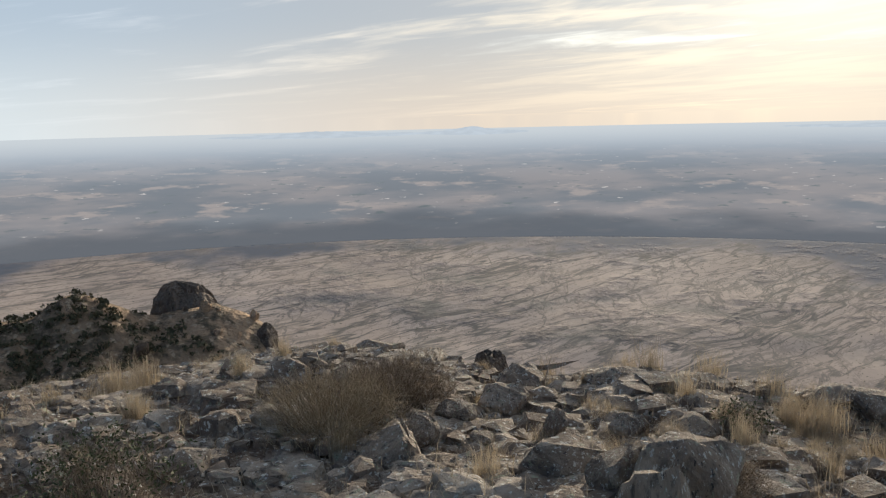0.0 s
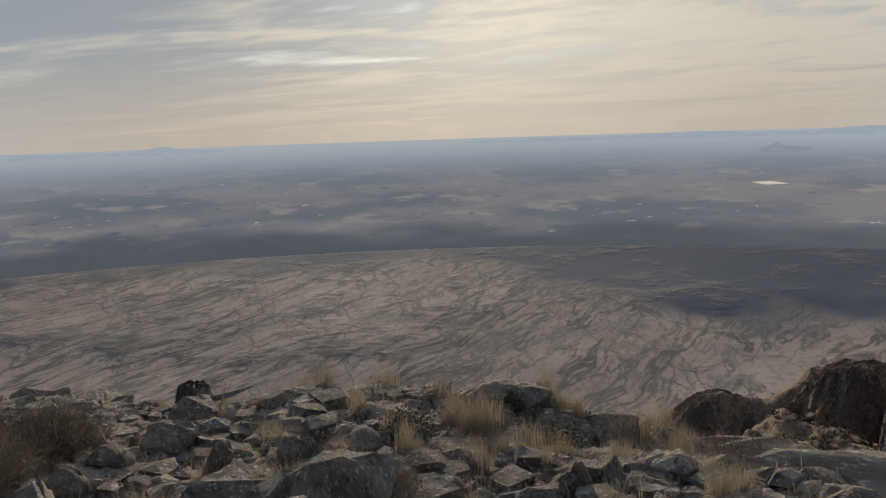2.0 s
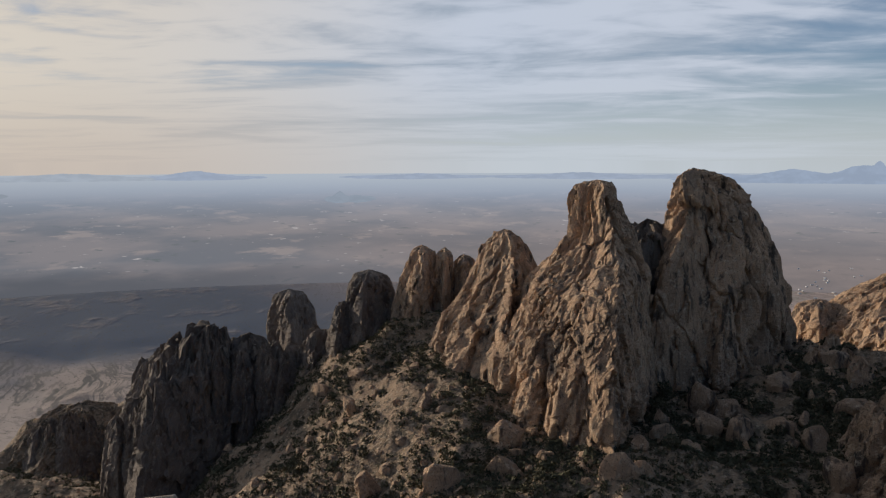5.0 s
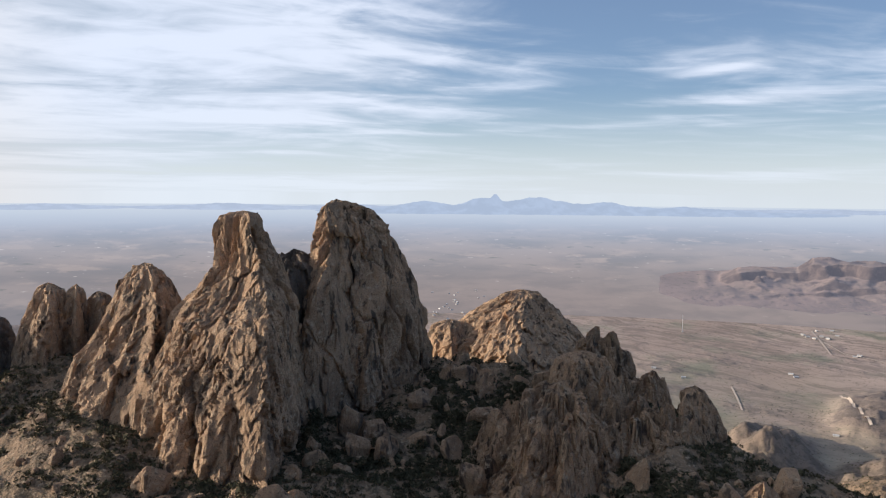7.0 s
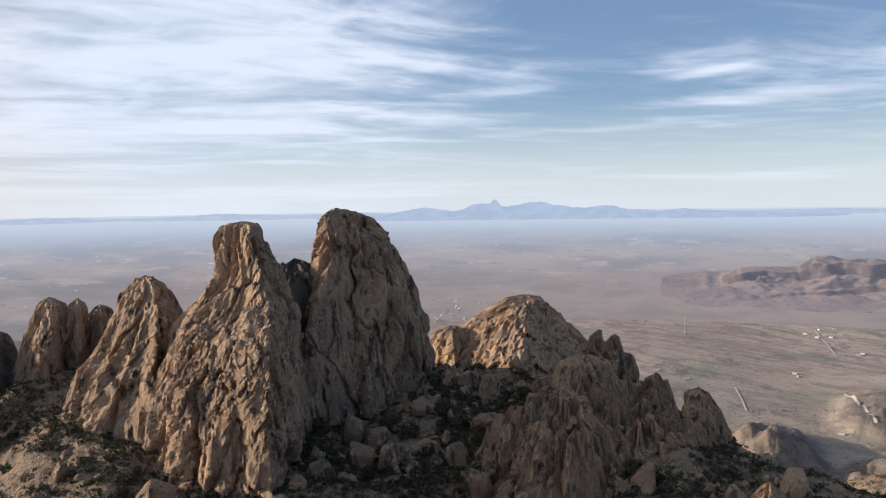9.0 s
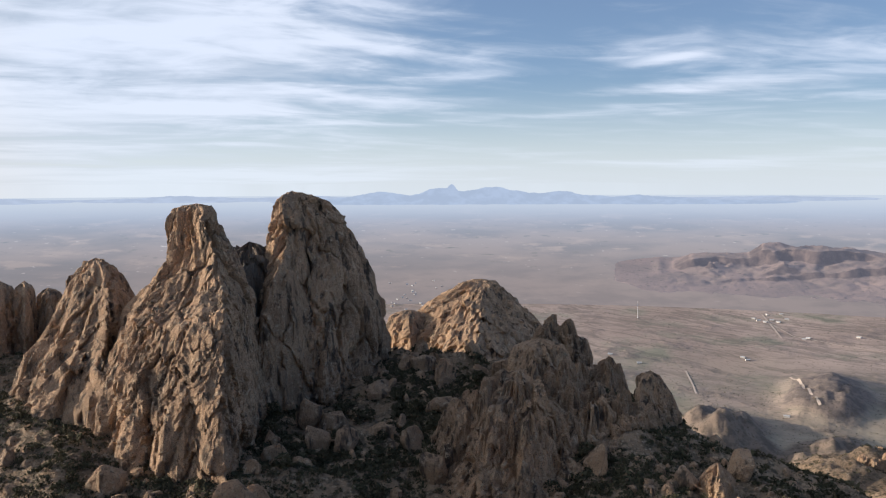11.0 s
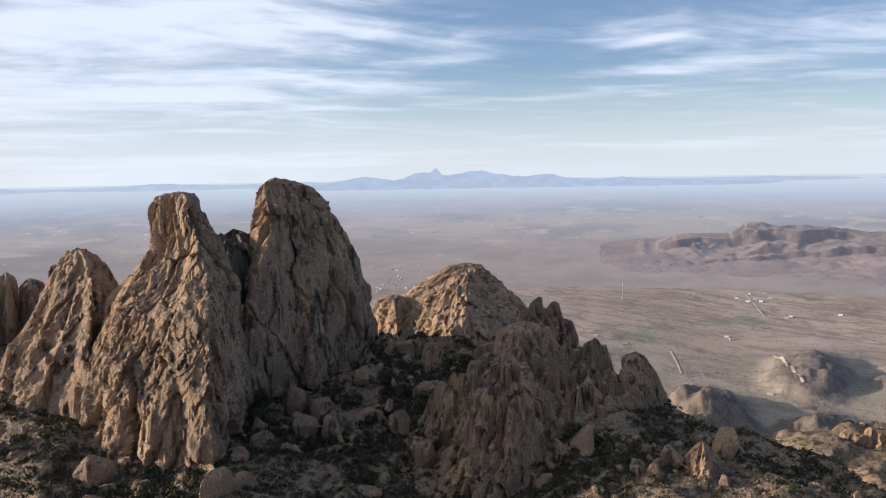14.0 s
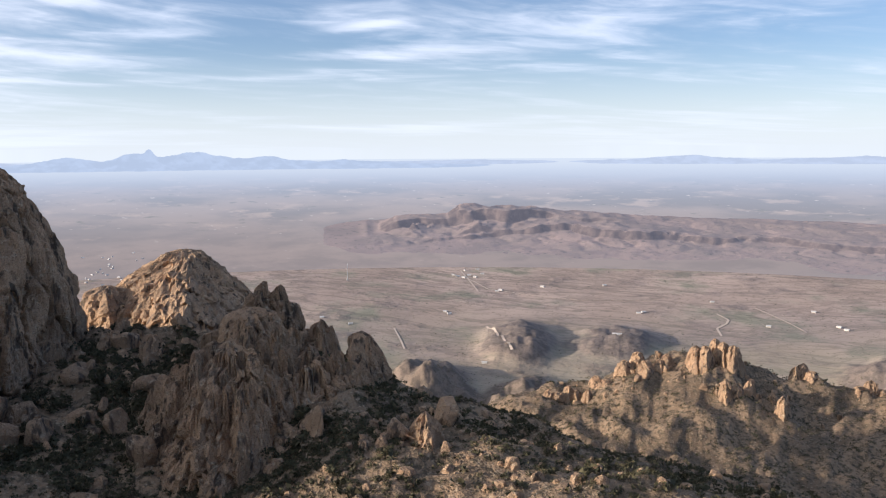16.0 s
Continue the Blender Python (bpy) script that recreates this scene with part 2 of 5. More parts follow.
def plain_soil(tree, add, link):
    k = Kit(tree, add, link, "Position")
    warp = k.add("ShaderNodeTexNoise", Scale=0.0035, Detail=6.0)
    link(k.pos, warp.inputs["Vector"])
    moved = k.add("ShaderNodeVectorMath")
    moved.operation = "MULTIPLY_ADD"
    link(warp.outputs["Color"], moved.inputs[0])
    moved.inputs[1].default_value = (110, 110, 0)
    link(k.pos, moved.inputs[2])
    m = k.add("ShaderNodeMapping")
    m.vector_type = "TEXTURE"
    m.inputs["Rotation"].default_value = (0, 0, radians(36))
    m.inputs["Scale"].default_value = (5.2, 1.0, 1.0)
    link(moved.outputs[0], m.inputs[0])
    sep = k.add("ShaderNodeSeparateXYZ")
    link(k.pos, sep.inputs[0])
    east = k.span(k.calc("ADD", k.calc("MULTIPLY", sep.outputs[0], 0.9), k.calc("MULTIPLY", sep.outputs[1], -0.45)), 300, 1300)
    reach = k.add("ShaderNodeVectorMath")
    reach.operation = "LENGTH"
    link(k.pos, reach.inputs[0])
    # cloud shadow over the outer fan, painted into the soil as a bluish band
    cloud_shade = k.span(k.calc("ADD", k.calc("ADD", reach.outputs["Value"], k.calc("MULTIPLY", k.noise(0.0035, 4), 900.0)), k.span(sep.outputs[0], 550, 1050, 0.0, 520.0)), 2260, 2560)
    cloud_shade = k.calc("MULTIPLY", cloud_shade, k.span(k.calc("ADD", k.calc("MULTIPLY", sep.outputs[0], 0.9), k.calc("MULTIPLY", sep.outputs[1], -0.45)), 950, 1650, 1.0, 0.0))
    line = None
    for scale, width, share in ((0.0060, 0.017, 1.0), (0.0135, 0.026, 0.85), (0.033, 0.036, 0.5)):
        n = k.noise(scale, 6.0, 0.56, m.outputs[0], 0.12)
        edge = k.span(k.calc("ABSOLUTE", k.calc("SUBTRACT", n, 0.5)), 0.003, width, share, 0.0)
        line = edge if line is None else k.calc("MAXIMUM", line, edge)
    # side branches that run across the main washes
    across = k.add("ShaderNodeMapping")
    across.vector_type = "TEXTURE"
    across.inputs["Rotation"].default_value, across.inputs["Scale"].default_value = (0, 0, radians(78)), (3.4, 1.0, 1.0)
    link(moved.outputs[0], across.inputs[0])
    for scale, width, share in ((0.0048, 0.012, 0.75), (0.011, 0.015, 0.4)):
        n = k.noise(scale, 7.0, 0.6, across.outputs[0], 0.1)
        line = k.calc("MAXIMUM", line, k.span(k.calc("ABSOLUTE", k.calc("SUBTRACT", n, 0.5)), 0.002, width, share, 0.0))
    c = k.mix(k.span(k.noise(0.0035, 5), 0.36, 0.66), k.mix(east, (0.45, 0.355, 0.285), (0.45, 0.345, 0.285)), k.mix(east, (0.58, 0.46, 0.37), (0.57, 0.44, 0.365)))
    c = k.mix(k.span(k.noise(0.007, 5, 0.6), 0.52, 0.70), c, k.mix(east, (0.27, 0.24, 0.20), (0.33, 0.31, 0.235)))
    c = k.mix(k.calc("MULTIPLY", cloud_shade, 0.97), c, (0.108, 0.126, 0.158))
    c = k.mix(k.calc("MULTIPLY", k.calc("MULTIPLY", line, k.span(cloud_shade, 0.3, 0.9, 1.0, 0.25)), k.span(east, 0.2, 0.8, 0.9, 0.5)), c, (0.14, 0.128, 0.11))
    c = k.mix(k.span(k.noise(0.16, 3, 0.7), 0.60, 0.68), c, (0.12, 0.115, 0.085))
    green = k.calc("MULTIPLY", k.calc("MULTIPLY", k.span(reach.outputs["Value"], 1350, 1750, 1.0, 0.0), k.span(east, 0.5, 0.9)), k.span(k.noise(0.004, 4), 0.35, 0.6, 0.1, 0.55))
    c = k.mix(green, c, (0.33, 0.305, 0.205))
    # bare rock where hills stand up from the flats
    level = k.add("ShaderNodeVectorMath")
    level.operation = "MULTIPLY"
    link(k.pos, level.inputs[0])
    level.inputs[1].default_value = (1, 1, 0)
    flat = k.add("ShaderNodeVectorMath")
    flat.operation = "LENGTH"
    link(level.outputs[0], flat.inputs[0])
    height = k.calc("ADD", k.calc("SUBTRACT", sep.outputs[2], k.calc("MULTIPLY", flat.outputs["Value"], 0.08)), 448.0)
    rock = k.span(k.calc("ADD", height, k.calc("MULTIPLY", k.noise(0.012, 5, 0.6), 40.0)), 19.0, 34.0)
    # haze put into the rock colour: brown nearby, mauve-grey far off
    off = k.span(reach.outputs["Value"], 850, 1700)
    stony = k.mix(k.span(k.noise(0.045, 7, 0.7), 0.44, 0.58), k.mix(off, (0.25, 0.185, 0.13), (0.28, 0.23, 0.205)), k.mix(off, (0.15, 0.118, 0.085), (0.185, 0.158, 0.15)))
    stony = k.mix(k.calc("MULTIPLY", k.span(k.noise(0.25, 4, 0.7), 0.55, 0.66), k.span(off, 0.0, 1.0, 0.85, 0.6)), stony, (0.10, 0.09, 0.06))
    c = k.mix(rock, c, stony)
    n = k.bump(k.calc("MULTIPLY", k.noise(0.035, 8, 0.6), rock), 1.0, 4.5)
    return k.surface(c, 0.95, n, 0.1)


def crag_rock(tree, add, link, light=(0.57, 0.375, 0.23), body=(0.39, 0.26, 0.163), pale=(0.58, 0.44, 0.30)):
    k = Kit(tree, add, link, "Position")
    tall = k.mapped((1, 1, 0.16))
    c = k.mix(k.span(k.noise(0.05, 5, 0.6), 0.35, 0.65), body, light)
    c = k.mix(k.span(k.noise(0.30, 6, 0.62, tall), 0.52, 0.64), c, (0.13, 0.096, 0.07))
    c = k.mix(k.span(k.noise(0.55, 6, 0.68), 0.53, 0.68), c, pale)
    c = k.mix(k.span(k.noise(1.3, 5, 0.7), 0.60, 0.71), c, (0.10, 0.088, 0.066))
    h = k.calc("ADD", k.noise(0.5, 9, 0.7, tall), k.calc("MULTIPLY", k.noise(1.6, 7, 0.72), 0.5))
    crack = k.span(k.voronoi(0.55, k.mapped((1, 1, 0.4)), "DISTANCE_TO_EDGE"), 0.0, 0.05)
    h = k.calc("ADD", h, k.calc("MULTIPLY", crack, 0.2))
    layer = k.noise(0.9, 6, 0.65, k.mapped((0.35, 0.35, 2.2)))
    h = k.calc("ADD", h, k.calc("MULTIPLY", layer, 0.5))
    c = k.mix(k.span(k.noise(2.6, 4, 0.7), 0.54, 0.64, 0.0, 0.7), c, (0.12, 0.095, 0.07))
    return k.surface(c, 0.92, k.bump(h, 1.0, 1.2))


def shaded_crag(tree, add, link):
    # crag rock with the shade of the sunless cliff faces put into its colour
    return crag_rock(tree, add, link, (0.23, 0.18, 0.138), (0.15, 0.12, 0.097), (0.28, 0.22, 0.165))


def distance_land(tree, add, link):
    """Glowing backdrop land with the haze of many kilometres of air in its colour."""
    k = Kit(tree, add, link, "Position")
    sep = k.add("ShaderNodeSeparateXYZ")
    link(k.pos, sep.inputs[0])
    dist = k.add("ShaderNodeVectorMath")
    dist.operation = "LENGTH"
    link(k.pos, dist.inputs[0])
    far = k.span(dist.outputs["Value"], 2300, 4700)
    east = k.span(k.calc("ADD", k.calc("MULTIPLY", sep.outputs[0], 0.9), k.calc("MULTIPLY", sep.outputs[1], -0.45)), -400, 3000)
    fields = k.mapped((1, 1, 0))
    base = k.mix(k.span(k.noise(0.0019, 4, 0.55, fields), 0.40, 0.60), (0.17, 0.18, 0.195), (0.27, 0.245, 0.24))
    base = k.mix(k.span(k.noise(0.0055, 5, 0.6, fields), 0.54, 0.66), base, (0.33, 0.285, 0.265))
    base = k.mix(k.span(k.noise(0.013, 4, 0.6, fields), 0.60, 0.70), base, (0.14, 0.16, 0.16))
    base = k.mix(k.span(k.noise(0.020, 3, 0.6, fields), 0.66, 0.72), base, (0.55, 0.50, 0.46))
    # cloud shadow painted as a dark band at the foot of the fan
    cloud_shade = k.calc("MULTIPLY", k.span(k.calc("ADD", dist.outputs["Value"], k.calc("MULTIPLY", k.noise(0.0022, 4), 700.0)), 2420, 2780, 1.0, 0.0), k.span(east, 0.35, 0.75, 1.0, 0.0))
    base = k.mix(k.calc("MULTIPLY", cloud_shade, 0.93), base, (0.096, 0.102, 0.114))
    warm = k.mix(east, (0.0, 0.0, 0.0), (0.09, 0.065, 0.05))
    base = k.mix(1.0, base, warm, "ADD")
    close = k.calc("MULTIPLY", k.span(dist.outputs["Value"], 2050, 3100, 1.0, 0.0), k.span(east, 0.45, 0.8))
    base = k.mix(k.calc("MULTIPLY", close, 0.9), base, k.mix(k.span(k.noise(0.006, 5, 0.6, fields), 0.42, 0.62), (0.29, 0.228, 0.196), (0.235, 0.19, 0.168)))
    # haze painted in with distance, palest at the horizon
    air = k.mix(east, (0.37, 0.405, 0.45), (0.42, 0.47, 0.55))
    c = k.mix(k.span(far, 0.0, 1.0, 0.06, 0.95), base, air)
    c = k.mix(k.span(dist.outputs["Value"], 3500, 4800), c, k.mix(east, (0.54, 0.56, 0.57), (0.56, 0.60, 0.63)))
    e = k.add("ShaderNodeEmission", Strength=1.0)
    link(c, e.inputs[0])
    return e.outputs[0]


LEDGE, SLOPE, PLAIN, CRAG, FAR, SHADED = (material(n, f) for n, f in (
    ("ledge_soil", ledge_soil), ("slope_soil", slope_soil), ("plain_soil", plain_soil), ("crag_rock", crag_rock), ("distance_land", distance_land), ("shaded_crag", shaded_crag)))


# ---- the ground sheet ----
def along(az, *pairs):
    """A quantity that changes smoothly with the bearing: pairs of (bearing, value)."""
    a, v = zip(*pairs)
    return np.interp(az, a, v)


def plain_height(r):
    return EYE - 450 + 0.08 * r


def backdrop_edge(az):
    """Distance at which the hazy distance takes over from the ground sheet."""
    return along(az, (-180, 2000), (180, 2000))


def ground_height(az, r):
    """Height of the ground at bearings az (degrees) and distances r, arrays of one shape."""
    tan = lambda deg: np.tan(np.radians(deg))
    x, y = r * np.sin(np.radians(az)), r * np.cos(np.radians(az))
    rim = along(az, (-180, 9), (-60, 9), (-29, 9), (-9, 9.3), (-3, 8.5), (3, 6.4), (10, 6.0), (25, 5.8), (33, 6.0), (40, 6.2), (45, 6.6), (50, 5.2), (55, 3.9), (60, 3.2), (70, 2.7), (110, 2.6), (150, 2.8), (165, 6), (180, 9))
    rim_el = along(az, (-180, -9.5), (-60, -14), (-29, -16.0), (-19, -16.2), (-9, -16.4), (-3, -17.0), (3, -18.2), (10, -18.6), (25, -18.9), (33, -20.3), (40, -21.3), (45, -21.7), (50, -23.6), (55, -25.6), (60, -29), (70, -34), (110, -35), (150, -34), (165, -16), (180, -9.5))
    crest_r = along(az, (-60, 150), (-30, 130), (-12, 130), (0, 60), (20, 100), (36, 300), (42, 420), (50, 390), (57, 370), (65, 350), (75, 310), (85, 300), (95, 310), (105, 290), (112, 270), (120, 260), (130, 240), (150, 230), (180, 150))
    crest_el = along(az, (-180, -16), (-60, -12), (-29, -12.2), (-26.9, -11.9), (-25.2, -11.1), (-23.2, -11.3), (-21, -12.2), (-19.8, -12.5), (-15.8, -12), (-14, -12.7), (-12.5, -13.9), (-11.8, -14.9), (-10, -17), (-6, -19), (4, -19.5), (9, -28), (34, -29), (41, -20.6), (43, -18.6), (46.6, -19.5), (49.3, -20.2), (53.7, -19.4), (57, -17.6), (59.7, -15.6), (63.5, -12.6), (66, -11.2), (69, -10.6), (72, -11), (76, -13), (82, -14.2), (88, -13.8), (92, -12.8), (95.5, -11.3), (98.8, -11), (105.8, -11.1), (109.6, -12.8), (111.9, -13.4), (115.9, -16), (119.5, -17.4), (124, -18.7), (128, -19.3), (132, -20), (139.6, -21.4), (150, -22.4), (180, -18))
    base_el = along(az, (-180, -18), (-60, -20), (-20, -20.5), (-10, -22), (9, -30), (33, -31), (42, -22.6), (46, -22.4), (53.5, -22.6), (61, -18.8), (66.6, -16.6), (72.2, -16.2), (76.6, -17.0), (81, -17.4), (86.7, -17.3), (95.5, -17.2), (100, -18.4), (105, -19), (110, -19.6), (115, -20.2), (120, -20.6), (130, -21.6), (150, -23.5), (180, -19))
    back_r = along(az, (-180, 400), (30, 400), (36, 560), (58, 560), (100, 560), (118, 640), (150, 640), (180, 500))
    back_el = along(az, (-180, -40), (20, -38), (33, -24), (36, -20.2), (37.3, -18.0), (40.6, -17.8), (43.4, -16.9), (45.5, -15.6), (48.3, -15.2), (51, -15.4), (54, -14.6), (58, -14), (62, -16), (66, -24), (112, -24), (118, -20), (122, -17.8), (126, -16.6), (130.4, -15.3), (132.3, -14.2), (136.9, -13.2), (139.3, -13.3), (142, -14.0), (145.5, -14.7), (152, -14.4), (160, -22), (180, -30))
    dip_el = np.minimum(back_el, crest_el) - along(az, (-180, 6), (33, 8), (60, 6), (110, 3), (128, 3.2), (150, 4.5), (180, 6))
    steep_el = along(az, (-180, -20), (-60, -28), (-10, -29), (9, -30), (35, -33), (50, -31), (66, -28), (80, -26.5), (90, -28), (112, -34), (125, -33), (150, -31), (180, -20))
    # nodes from the feet outwards, (distance, height over the eye)
    near_el = along(az, (-180, -20), (-60, -25), (-30, -26), (0, -27), (8, -33), (40, -35), (60, -37), (120, -37), (150, -35), (180, -20))
    nodes = [(0 * rim, 0 * rim - EYE), (0.6 * rim, 0 * rim - EYE * 1.03), (rim, rim * tan(rim_el)),
             (2.2 * rim, 2.2 * rim * tan(np.minimum(near_el, rim_el - 4))), (0.33 * crest_r, 0.33 * crest_r * tan(np.minimum(np.minimum(near_el, base_el - 6), steep_el - 2))),
             (0.55 * crest_r, 0.55 * crest_r * tan(np.minimum(base_el - 5.5, steep_el))),
             (0.8 * crest_r, 0.8 * crest_r * tan(base_el)), (crest_r, crest_r * tan(crest_el)),
             (0.5 * crest_r + 0.5 * back_r, (0.5 * crest_r + 0.5 * back_r) * tan(dip_el)), (back_r, back_r * tan(back_el)), (back_r + 900, 0 * rim - 900)]
    z = np.full(r.shape, -1e4)
    for (ra, za), (rb, zb) in zip(nodes[:-1], nodes[1:]):
        s = (r - ra) / np.maximum(rb - ra, 1e-6)
        z = np.where((s >= 0) & (s <= 1), za + (zb - za) * s, z)
    z = z + EYE
    # lumps and gullies in proportion to the distance
    rough = np.clip((r - 12) / 100, 0, 1)
    z = z + rough * (4.0 * fbm(x / 70, y / 70, 0, 5, 0.5) + 3.4 * ridged(x / 26, y / 26, 3.0, 4) - 1.6) * np.clip(r / 330, 0.3, 1.0) * np.where(r > 430, 1.15, 1.0)
    z = z + (1 - rough) * (0.10 * fbm(x / 1.4, y / 1.4, 1, 5) + 0.035 * ridged(x / 0.3, y / 0.3, 2, 3)) * np.clip((r - 1.2) / 2, 0, 1)
    # hills out on the plain
    flat = plain_height(r) + 4.0 * fbm(x / 260, y / 260, 9, 4) * np.clip((1850 - r) / 300, 0, 1) - 8 * np.clip((r - backdrop_edge(az)) / 60, 0, 1)
    hills = np.zeros_like(r)
    for b, d, wide, deep, tall, power in ((124.6, 1400, 58, 110, 27, 1.2), (131.5, 1420, 70, 90, 19, 1.2), (118.3, 1130, 60, 130, 44, 1.3), (126.0, 1090, 70, 110, 36, 1.3), (152, 1300, 120, 150, 50, 1.2)):
        c = np.stack([d * np.sin(np.radians(b)), d * np.cos(np.radians(b))])
        u = (x - c[0]) * np.cos(np.radians(b)) - (y - c[1]) * np.sin(np.radians(b))
        v = (x - c[0]) * np.sin(np.radians(b)) + (y - c[1]) * np.cos(np.radians(b))
        g = np.exp(-((u / wide) ** 2 + (v / deep) ** 2) ** 1.8)
        hills = hills + tall * g * (0.75 + 0.22 * ridged(x / 48, y / 48, b, 4) + 0.3 * fbm(x / 45, y / 45, b, 4))
    return np.maximum(z, flat + hills)


GROUND = {}  # heights of the finished sheet, to stand things on


def build_ground():
    az = np.concatenate([np.arange(-42, 154, 0.165), np.arange(154, 318, 2.0)])
    az = (az + 180) % 360 - 180
    rows = np.concatenate([[0.0], np.geomspace(0.8, 2.2, 8)[:-1], np.geomspace(2.2, 11, 64)[:-1], np.geomspace(11, 70, 40)[:-1], np.geomspace(70, 720, 170)[:-1],
                           np.geomspace(720, 1800, 70)[:-1], np.geomspace(1800, 2080, 16)])
    a, r = np.meshgrid(az, rows)
    z = ground_height(a, r)
    pts = np.stack([r * np.sin(np.radians(a)), r * np.cos(np.radians(a)), z], -1)
    mesh = grid_mesh("ground", pts, close=True)
    mesh.flip_normals()
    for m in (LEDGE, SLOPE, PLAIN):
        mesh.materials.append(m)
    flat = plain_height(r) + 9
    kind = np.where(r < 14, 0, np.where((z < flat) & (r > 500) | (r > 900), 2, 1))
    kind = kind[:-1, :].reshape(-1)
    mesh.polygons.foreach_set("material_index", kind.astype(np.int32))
    GROUND.update(az=az[:1188], r=rows, z=z[:, :1188])
    ob = new("ground", mesh)
    return tagged(ob, "stony mountain ledge, brushy slopes and desert plain with dry washes", "ground", kind="structure")


build_ground()


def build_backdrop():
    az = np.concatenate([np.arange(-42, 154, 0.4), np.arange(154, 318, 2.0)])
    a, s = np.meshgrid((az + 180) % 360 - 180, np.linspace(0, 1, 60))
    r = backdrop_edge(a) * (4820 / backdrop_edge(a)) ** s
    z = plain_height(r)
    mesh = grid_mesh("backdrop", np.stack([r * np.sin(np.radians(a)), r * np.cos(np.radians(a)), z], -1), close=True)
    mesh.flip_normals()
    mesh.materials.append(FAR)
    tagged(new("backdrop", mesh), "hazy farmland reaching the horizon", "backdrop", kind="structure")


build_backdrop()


def build_mesa():
    """The long dark mesa far out on the plain: a gentle apron, a lower cliff and a flat crest behind it."""
    a, r = np.meshgrid(np.arange(110, 158, 0.15), np.geomspace(2040, 2760, 100))
    x, y = r * np.sin(np.radians(a)), r * np.cos(np.radians(a))
    high = along(a, (110, 0), (113, 0), (114.2, 9), (114.9, 4), (116.2, 34), (118.5, 40), (119.8, 38), (120.6, 62), (122.6, 66), (125.8, 64), (127.2, 52), (130.5, 48), (133, 36), (138, 31), (144, 30), (150, 26), (160, 18))
    low = along(a, (110, 0), (112.5, 3), (117, 10), (121, 18), (124.5, 26), (126.2, 40), (129, 42), (132.5, 38), (136, 27), (142, 24), (150, 22), (160, 14))
    bend = 62 * fbm(x / 230, y / 230, 4, 5, 0.6) + 12 * ridged(x / 60, y / 60, 7, 3)
    q = 2460 + bend
    p = 2330 + 0.8 * bend + 40 * fbm(x / 330, y / 330, 12, 3) - along(a, (110, 0), (136, 0), (160, 130))
    step = lambda edge, wide: 1 / (1 + np.exp(-np.clip((r - edge) / wide, -30, 30)))
    apron = np.clip((r - p + 280) / 280, 0, 1) ** 1.5
    talus = np.clip((r - q + 110) / 110, 0, 1) ** 1.5
    z = low * (0.55 * apron + 0.45 * step(p, 3)) + np.maximum(high - low, 0) * (0.5 * talus + 0.5 * step(q, 3))
    z = z * (1 + 0.05 * ridged(x / 40, y / 40, 8, 4) + 0.08 * fbm(x / 110, y / 110, 2, 4)) * np.clip((2740 - r) / 160, 0, 1)
    gully = np.clip(ridged(x / 60, y / 60, 5, 3) - 0.2, 0, 2) * 4.5 * np.clip(z / 14, 0, 1) * np.clip((high - z) / 12, 0, 1)
    z = plain_height(r) + z - gully - 1.5

    def hazy_rock(tree, add, link):
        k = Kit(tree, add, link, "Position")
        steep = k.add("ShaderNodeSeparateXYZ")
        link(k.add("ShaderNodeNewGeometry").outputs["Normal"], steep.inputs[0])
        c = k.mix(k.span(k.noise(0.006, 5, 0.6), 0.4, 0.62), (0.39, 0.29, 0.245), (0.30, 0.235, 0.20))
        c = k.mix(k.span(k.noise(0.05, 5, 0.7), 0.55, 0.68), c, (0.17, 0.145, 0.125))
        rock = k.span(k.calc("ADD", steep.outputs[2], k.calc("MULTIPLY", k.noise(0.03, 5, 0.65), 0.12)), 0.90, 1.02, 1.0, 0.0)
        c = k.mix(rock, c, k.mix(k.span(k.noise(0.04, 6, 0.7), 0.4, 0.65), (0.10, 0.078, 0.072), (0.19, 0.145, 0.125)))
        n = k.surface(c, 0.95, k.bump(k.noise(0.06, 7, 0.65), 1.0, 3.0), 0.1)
        # even glow added over the rock in place of the hazy air before it
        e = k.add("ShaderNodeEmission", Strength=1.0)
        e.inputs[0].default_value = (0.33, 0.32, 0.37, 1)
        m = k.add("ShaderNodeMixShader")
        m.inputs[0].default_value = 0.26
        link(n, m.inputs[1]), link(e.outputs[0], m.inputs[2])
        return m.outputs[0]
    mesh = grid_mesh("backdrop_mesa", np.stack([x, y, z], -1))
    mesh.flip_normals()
    mesh.materials.append(material("hazy_mesa_rock", hazy_rock))
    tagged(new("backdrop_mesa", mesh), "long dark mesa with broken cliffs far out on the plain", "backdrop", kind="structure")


build_mesa()


